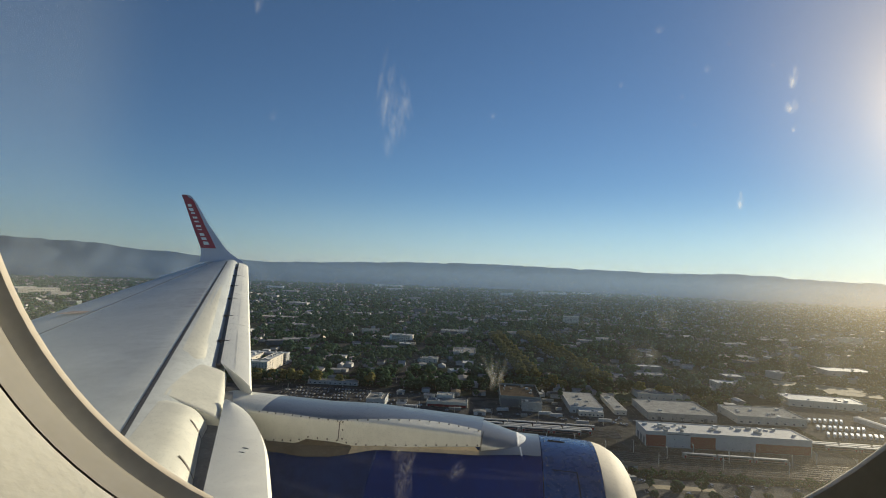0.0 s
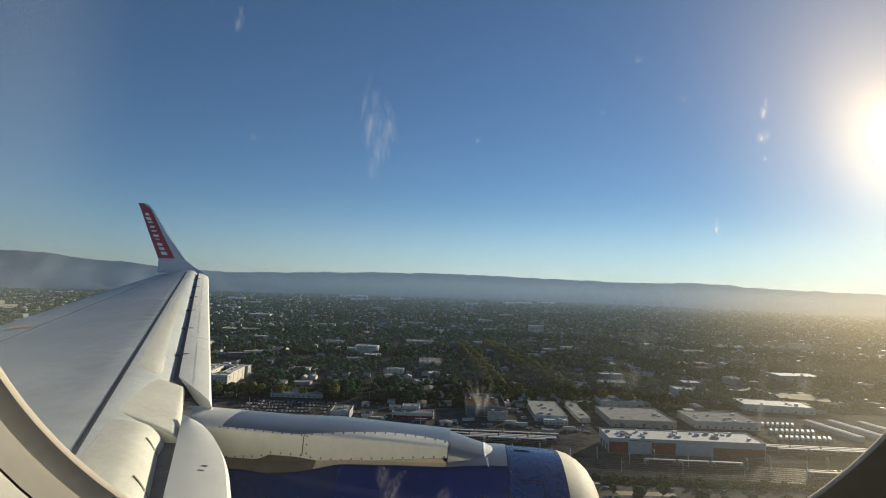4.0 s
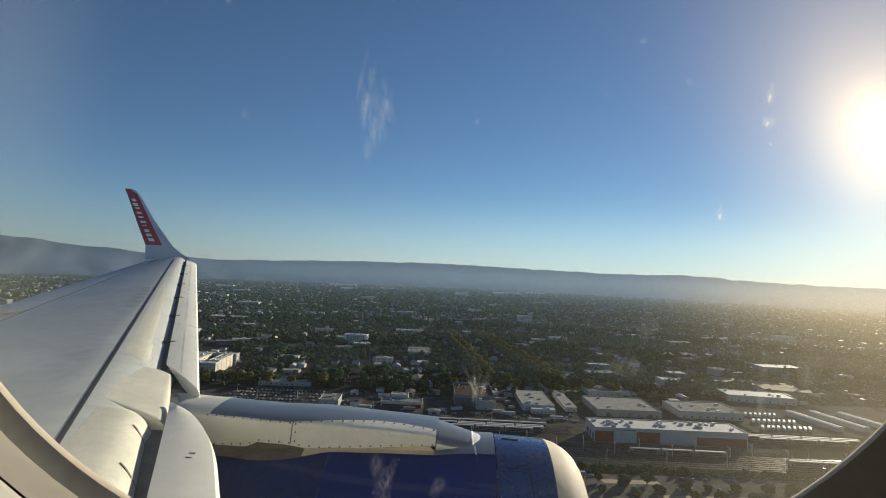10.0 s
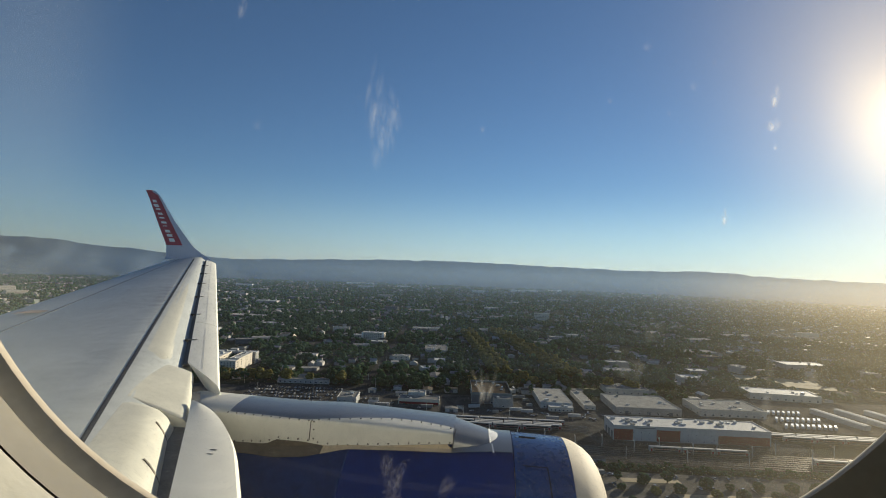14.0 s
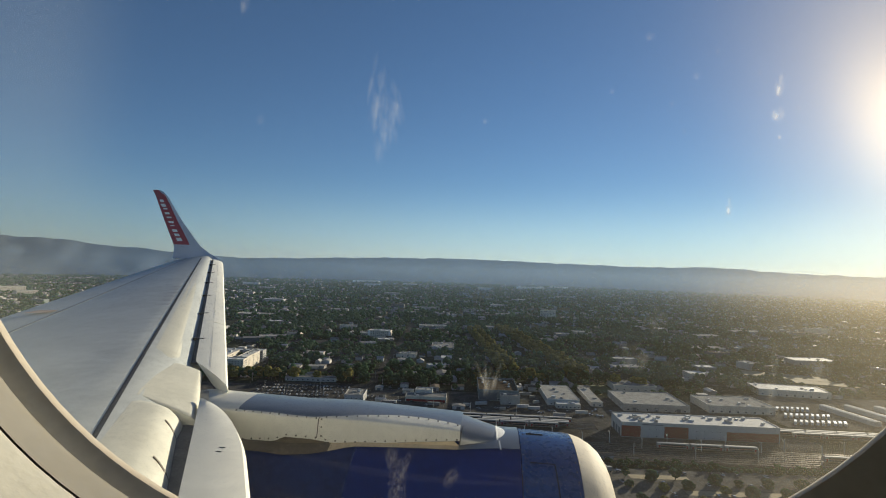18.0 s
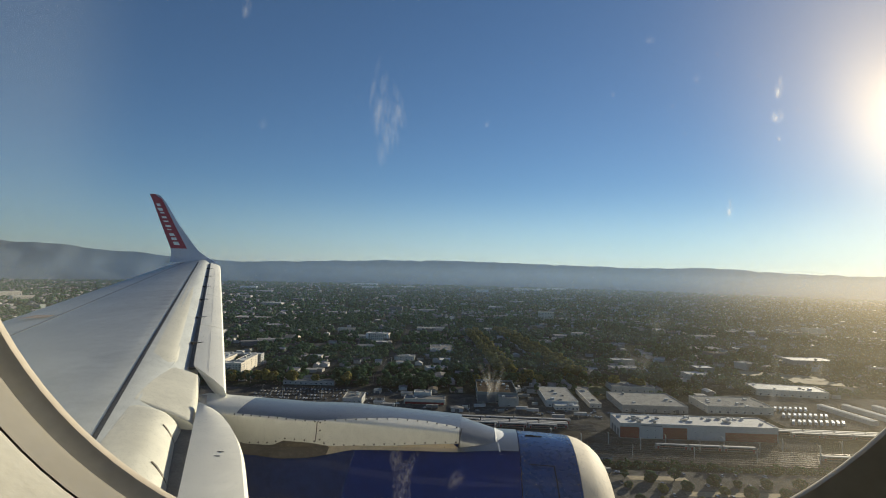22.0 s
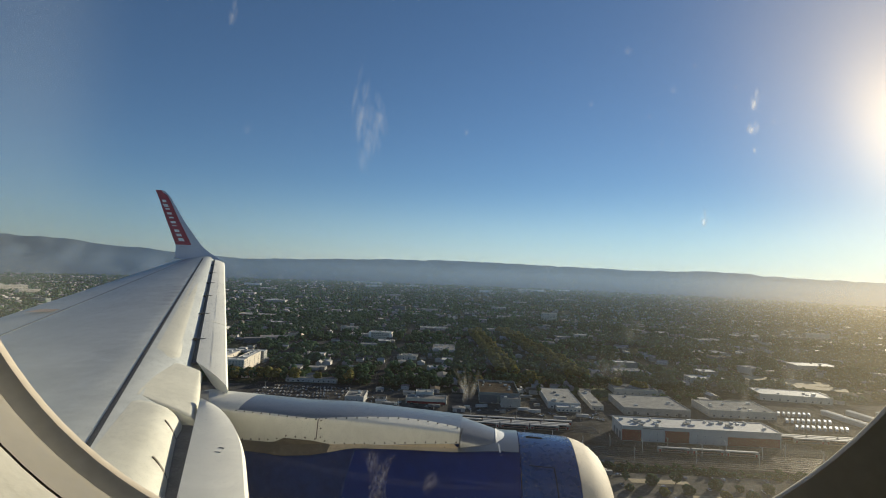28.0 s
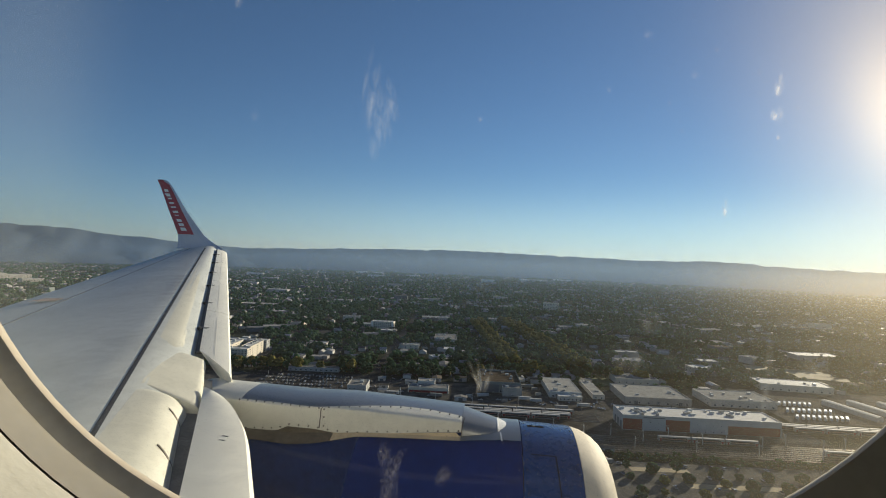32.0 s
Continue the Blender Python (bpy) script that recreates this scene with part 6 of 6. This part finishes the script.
for k in range(54):  # the belt before the apartment blocks
    wanted.append((-345 + k * 6.3 + rr.uniform(-1.5, 1.5), 590 + k * 0.42 + rr.uniform(-6, 8), rr.choice((0, 0, 1, 2, 3)), rr.uniform(1.0, 1.45)))
for k in range(30):
    wanted.append((-40 + k * 5 + rr.uniform(-2, 2), 618 + rr.uniform(-6, 10), rr.choice((0, 1, 2, 0)), rr.uniform(0.7, 1.1)))
AVENUES = (((178, 700), (121, 1120)), ((268, 700), (177, 1182)))
for (xa, ya), (xb, yb) in AVENUES:  # yellowing trees along two streets
    for off in (-7.5, 7.5):
        for k in range(36):
            u = k / 35
            wanted.append((lerp(xa, xb, u) + off + rr.uniform(-1.5, 1.5), lerp(ya, yb, u) + rr.uniform(-2, 2), 3, rr.uniform(1.2, 1.6)))
for k in range(26):  # a rounded edge of trees behind the warehouses
    wanted.append((130 + k * 11 + rr.uniform(-3, 3), 652 + rr.uniform(-8, 14) + k * 0.6, rr.choice((0, 2, 3, 2)), rr.uniform(1.0, 1.4)))
for k in range(34):  # single trees in the yards
    wanted.append((rr.uniform(18, 140), rr.uniform(560, 660), rr.choice((0, 1, 2)), rr.uniform(0.6, 1.0)))
for k in range(52):
    wanted.append((rr.uniform(-330, 420), rr.uniform(570, 760), rr.choice((0, 1, 2, 4)), rr.uniform(0.6, 1.1)))
planted = len(wanted)
for r in range(6):  # trees between the rows of the car park
    for k in range(11):
        wanted.append((244 + k * 19 + rr.uniform(-4, 4), 284 + r * 18 + rr.uniform(-5, 5), rr.choice((5, 5, 5, 6, 0)), rr.uniform(0.55, 1.15)))
ok = free(np.array([w[:2] for w in wanted]), 1.0)
ok[planted:] = True
for (x, y, k, s), good in zip(wanted, ok):
    if not good and k != 3:
        continue
    m = pose(x, y, 0, 0, 0, rr.uniform(0, 360)) @ Matrix.Scale(s, 4)
    if not used[k]:
        kinds[k].matrix_world = m
        used[k] = True
    else:
        c = copy_thing(kinds[k], m)
        c.scale = (s, s, s * rr.uniform(0.9, 1.15))


# ---- far woods and houses ----
def blobs(name, pts, radii, heights, mat, label, category, per=1):
    """Uneven clumps of leaves, one or more for each point."""
    ico = bmesh.new()
    bmesh.ops.create_icosphere(ico, subdivisions=1, radius=1)
    v0 = np.array([v.co[:] for v in ico.verts])
    f0 = np.array([[v.index for v in f.verts] for f in ico.faces])
    ico.free()
    if per > 1:
        pts, radii, heights = np.repeat(pts, per, 0), np.repeat(radii, per), np.repeat(heights, per)
        pts = pts + RNG.normal(0, 0.55, pts.shape) * radii[:, None]
        radii, heights = radii * RNG.uniform(0.4, 0.75, len(radii)), heights * RNG.uniform(0.65, 1.1, len(radii))
    n = len(pts)
    jit = RNG.uniform(0.65, 1.3, (n, len(v0), 1))
    half, mid = heights / 2, heights / 2
    if per > 1:  # a low clump to the ground, the others round and raised
        raised = np.arange(n) % per > 0
        half = np.where(raised, radii * RNG.uniform(0.7, 0.95, n), heights * 0.4)
        mid = np.where(raised, heights * RNG.uniform(0.5, 0.9, n), heights * 0.38)
    v = v0[None] * jit * np.stack([radii, radii, half], 1)[:, None, :]
    v[..., 2] += mid[:, None]
    v[..., :2] += pts[:, None, :]
    f = f0[None] + (np.arange(n) * len(v0))[:, None, None]
    me = bpy.data.meshes.new(name)
    me.vertices.add(n * len(v0))
    me.vertices.foreach_set("co", v.astype(np.float32).ravel())
    me.loops.add(n * len(f0) * 3)
    me.loops.foreach_set("vertex_index", f.astype(np.int32).ravel())
    me.polygons.add(n * len(f0))
    me.polygons.foreach_set("loop_start", np.arange(0, n * len(f0) * 3, 3, dtype=np.int32))
    me.polygons.foreach_set("use_smooth", np.ones(n * len(f0), dtype=bool))
    me.update(calc_edges=True)
    me.materials.append(mat)
    return tagged(new(name, me), label, category, kind="stuff")


def polar(n, d0, d1, power=1.0, half=52):
    """Points over the sector that the window looks on."""
    az = np.radians(RNG.uniform(-half, half, n))
    d = (d0 ** (2 * power) + RNG.uniform(0, 1, n) * (d1 ** (2 * power) - d0 ** (2 * power))) ** (0.5 / power)
    p = np.stack([ALONG + np.sin(az) * d, np.cos(az) * d], 1)
    return p[free(p, 2.0)]


def patchy(p, scale, cut, seed):
    """Thins points out in patches."""
    v = np.array([noise.noise((x / scale, y / scale, seed)) for x, y in p])
    return p[v > cut]


q = np.stack([RNG.uniform(-300, 620, 420), np.zeros(420)], 1)
q[:, 1] = [track_y(x, MAIN[-1] - d) for x, d in zip(q[:, 0], RNG.uniform(7, 19, 420))]
blobs("trackside_shrubs", q, RNG.uniform(1.2, 3.4, 420), RNG.uniform(1.6, 4.4, 420), M_LEAF, "low green shrubs beside the tracks", "shrubs", per=4)
p = polar(10500, 560, 1500, 0.8)
p = p[(p[:, 1] > 612) | (p[:, 0] < -340)]
p = p[~((p[:, 0] > 120) & (p[:, 0] < 700) & (p[:, 1] < 690) & (RNG.uniform(0, 1, len(p)) < 0.85))]
for (xa, ya), (xb, yb) in AVENUES:
    mid = xa + (p[:, 1] - ya) * (xb - xa) / (yb - ya)
    p = p[~((np.abs(p[:, 0] - mid) < 17) & (p[:, 1] > ya - 10) & (p[:, 1] < yb))]
p = patchy(p, 90, -0.22, 2)
blobs("town_trees", p, RNG.uniform(3.4, 7.5, len(p)), RNG.uniform(4.5, 12, len(p)) * RNG.choice((0.8, 1.0, 1.0, 1.5), len(p)), M_LEAF, "dark green garden and street trees", "trees", per=6)
p = patchy(polar(21000, 1400, 4500, 0.62), 220, -0.3, 5)
blobs("far_woods", p, RNG.uniform(4.5, 10.5, len(p)), RNG.uniform(5, 12, len(p)), M_LEAF, "dark green trees all over the far town", "trees", per=2)


def houses(name, pts, label):
    """Small gabled and flat houses: walls and roofs apart."""
    n = len(pts)
    a = np.radians(RNG.choice([5, 95], n) + RNG.normal(0, 3, n))
    L, W, H = RNG.uniform(8, 17, n), RNG.uniform(7, 11, n), RNG.uniform(2.6, 5, n)
    R = np.where(RNG.uniform(0, 1, n) < 0.7, RNG.uniform(1.2, 2.6, n), 0.15)
    base = np.array([[-1, -1, 0, 0], [1, -1, 0, 0], [1, 1, 0, 0], [-1, 1, 0, 0], [-1, -1, 1, 0], [1, -1, 1, 0], [1, 1, 1, 0], [-1, 1, 1, 0], [-1, 0, 1, 1], [1, 0, 1, 1]])
    for kind, fs, mat, cat in (("walls", [(0, 1, 5, 4), (1, 2, 6, 9, 5), (2, 3, 7, 6), (3, 0, 4, 8, 7)], M_WALLS, "houses"), ("roofs", [(4, 5, 9, 8), (6, 7, 8, 9)], M_ROOF, "roofs")):
        k = 1.08 if kind == "roofs" else 1.0
        x = base[None, :, 0] * L[:, None] / 2 * k
        y = base[None, :, 1] * W[:, None] / 2 * k
        z = base[None, :, 2] * H[:, None] + base[None, :, 3] * R[:, None] + (0.05 if kind == "roofs" else 0)
        v = np.stack([pts[:, None, 0] + x * np.cos(a)[:, None] - y * np.sin(a)[:, None], pts[:, None, 1] + x * np.sin(a)[:, None] + y * np.cos(a)[:, None], z], 2)
        faces = [tuple(i * 10 + q for q in f) for i in range(n) for f in fs]
        tagged(new(name + "_" + kind, mesh_of(name, v.reshape(-1, 3).tolist(), faces, mat, False)), label, cat, kind="stuff")


p = polar(1900, 600, 1600, 0.8)
houses("town_house", p[p[:, 1] > 615], "small pale houses among garden trees")
houses("far_house", polar(4800, 1500, 4300, 0.62), "small pale houses among the far trees")
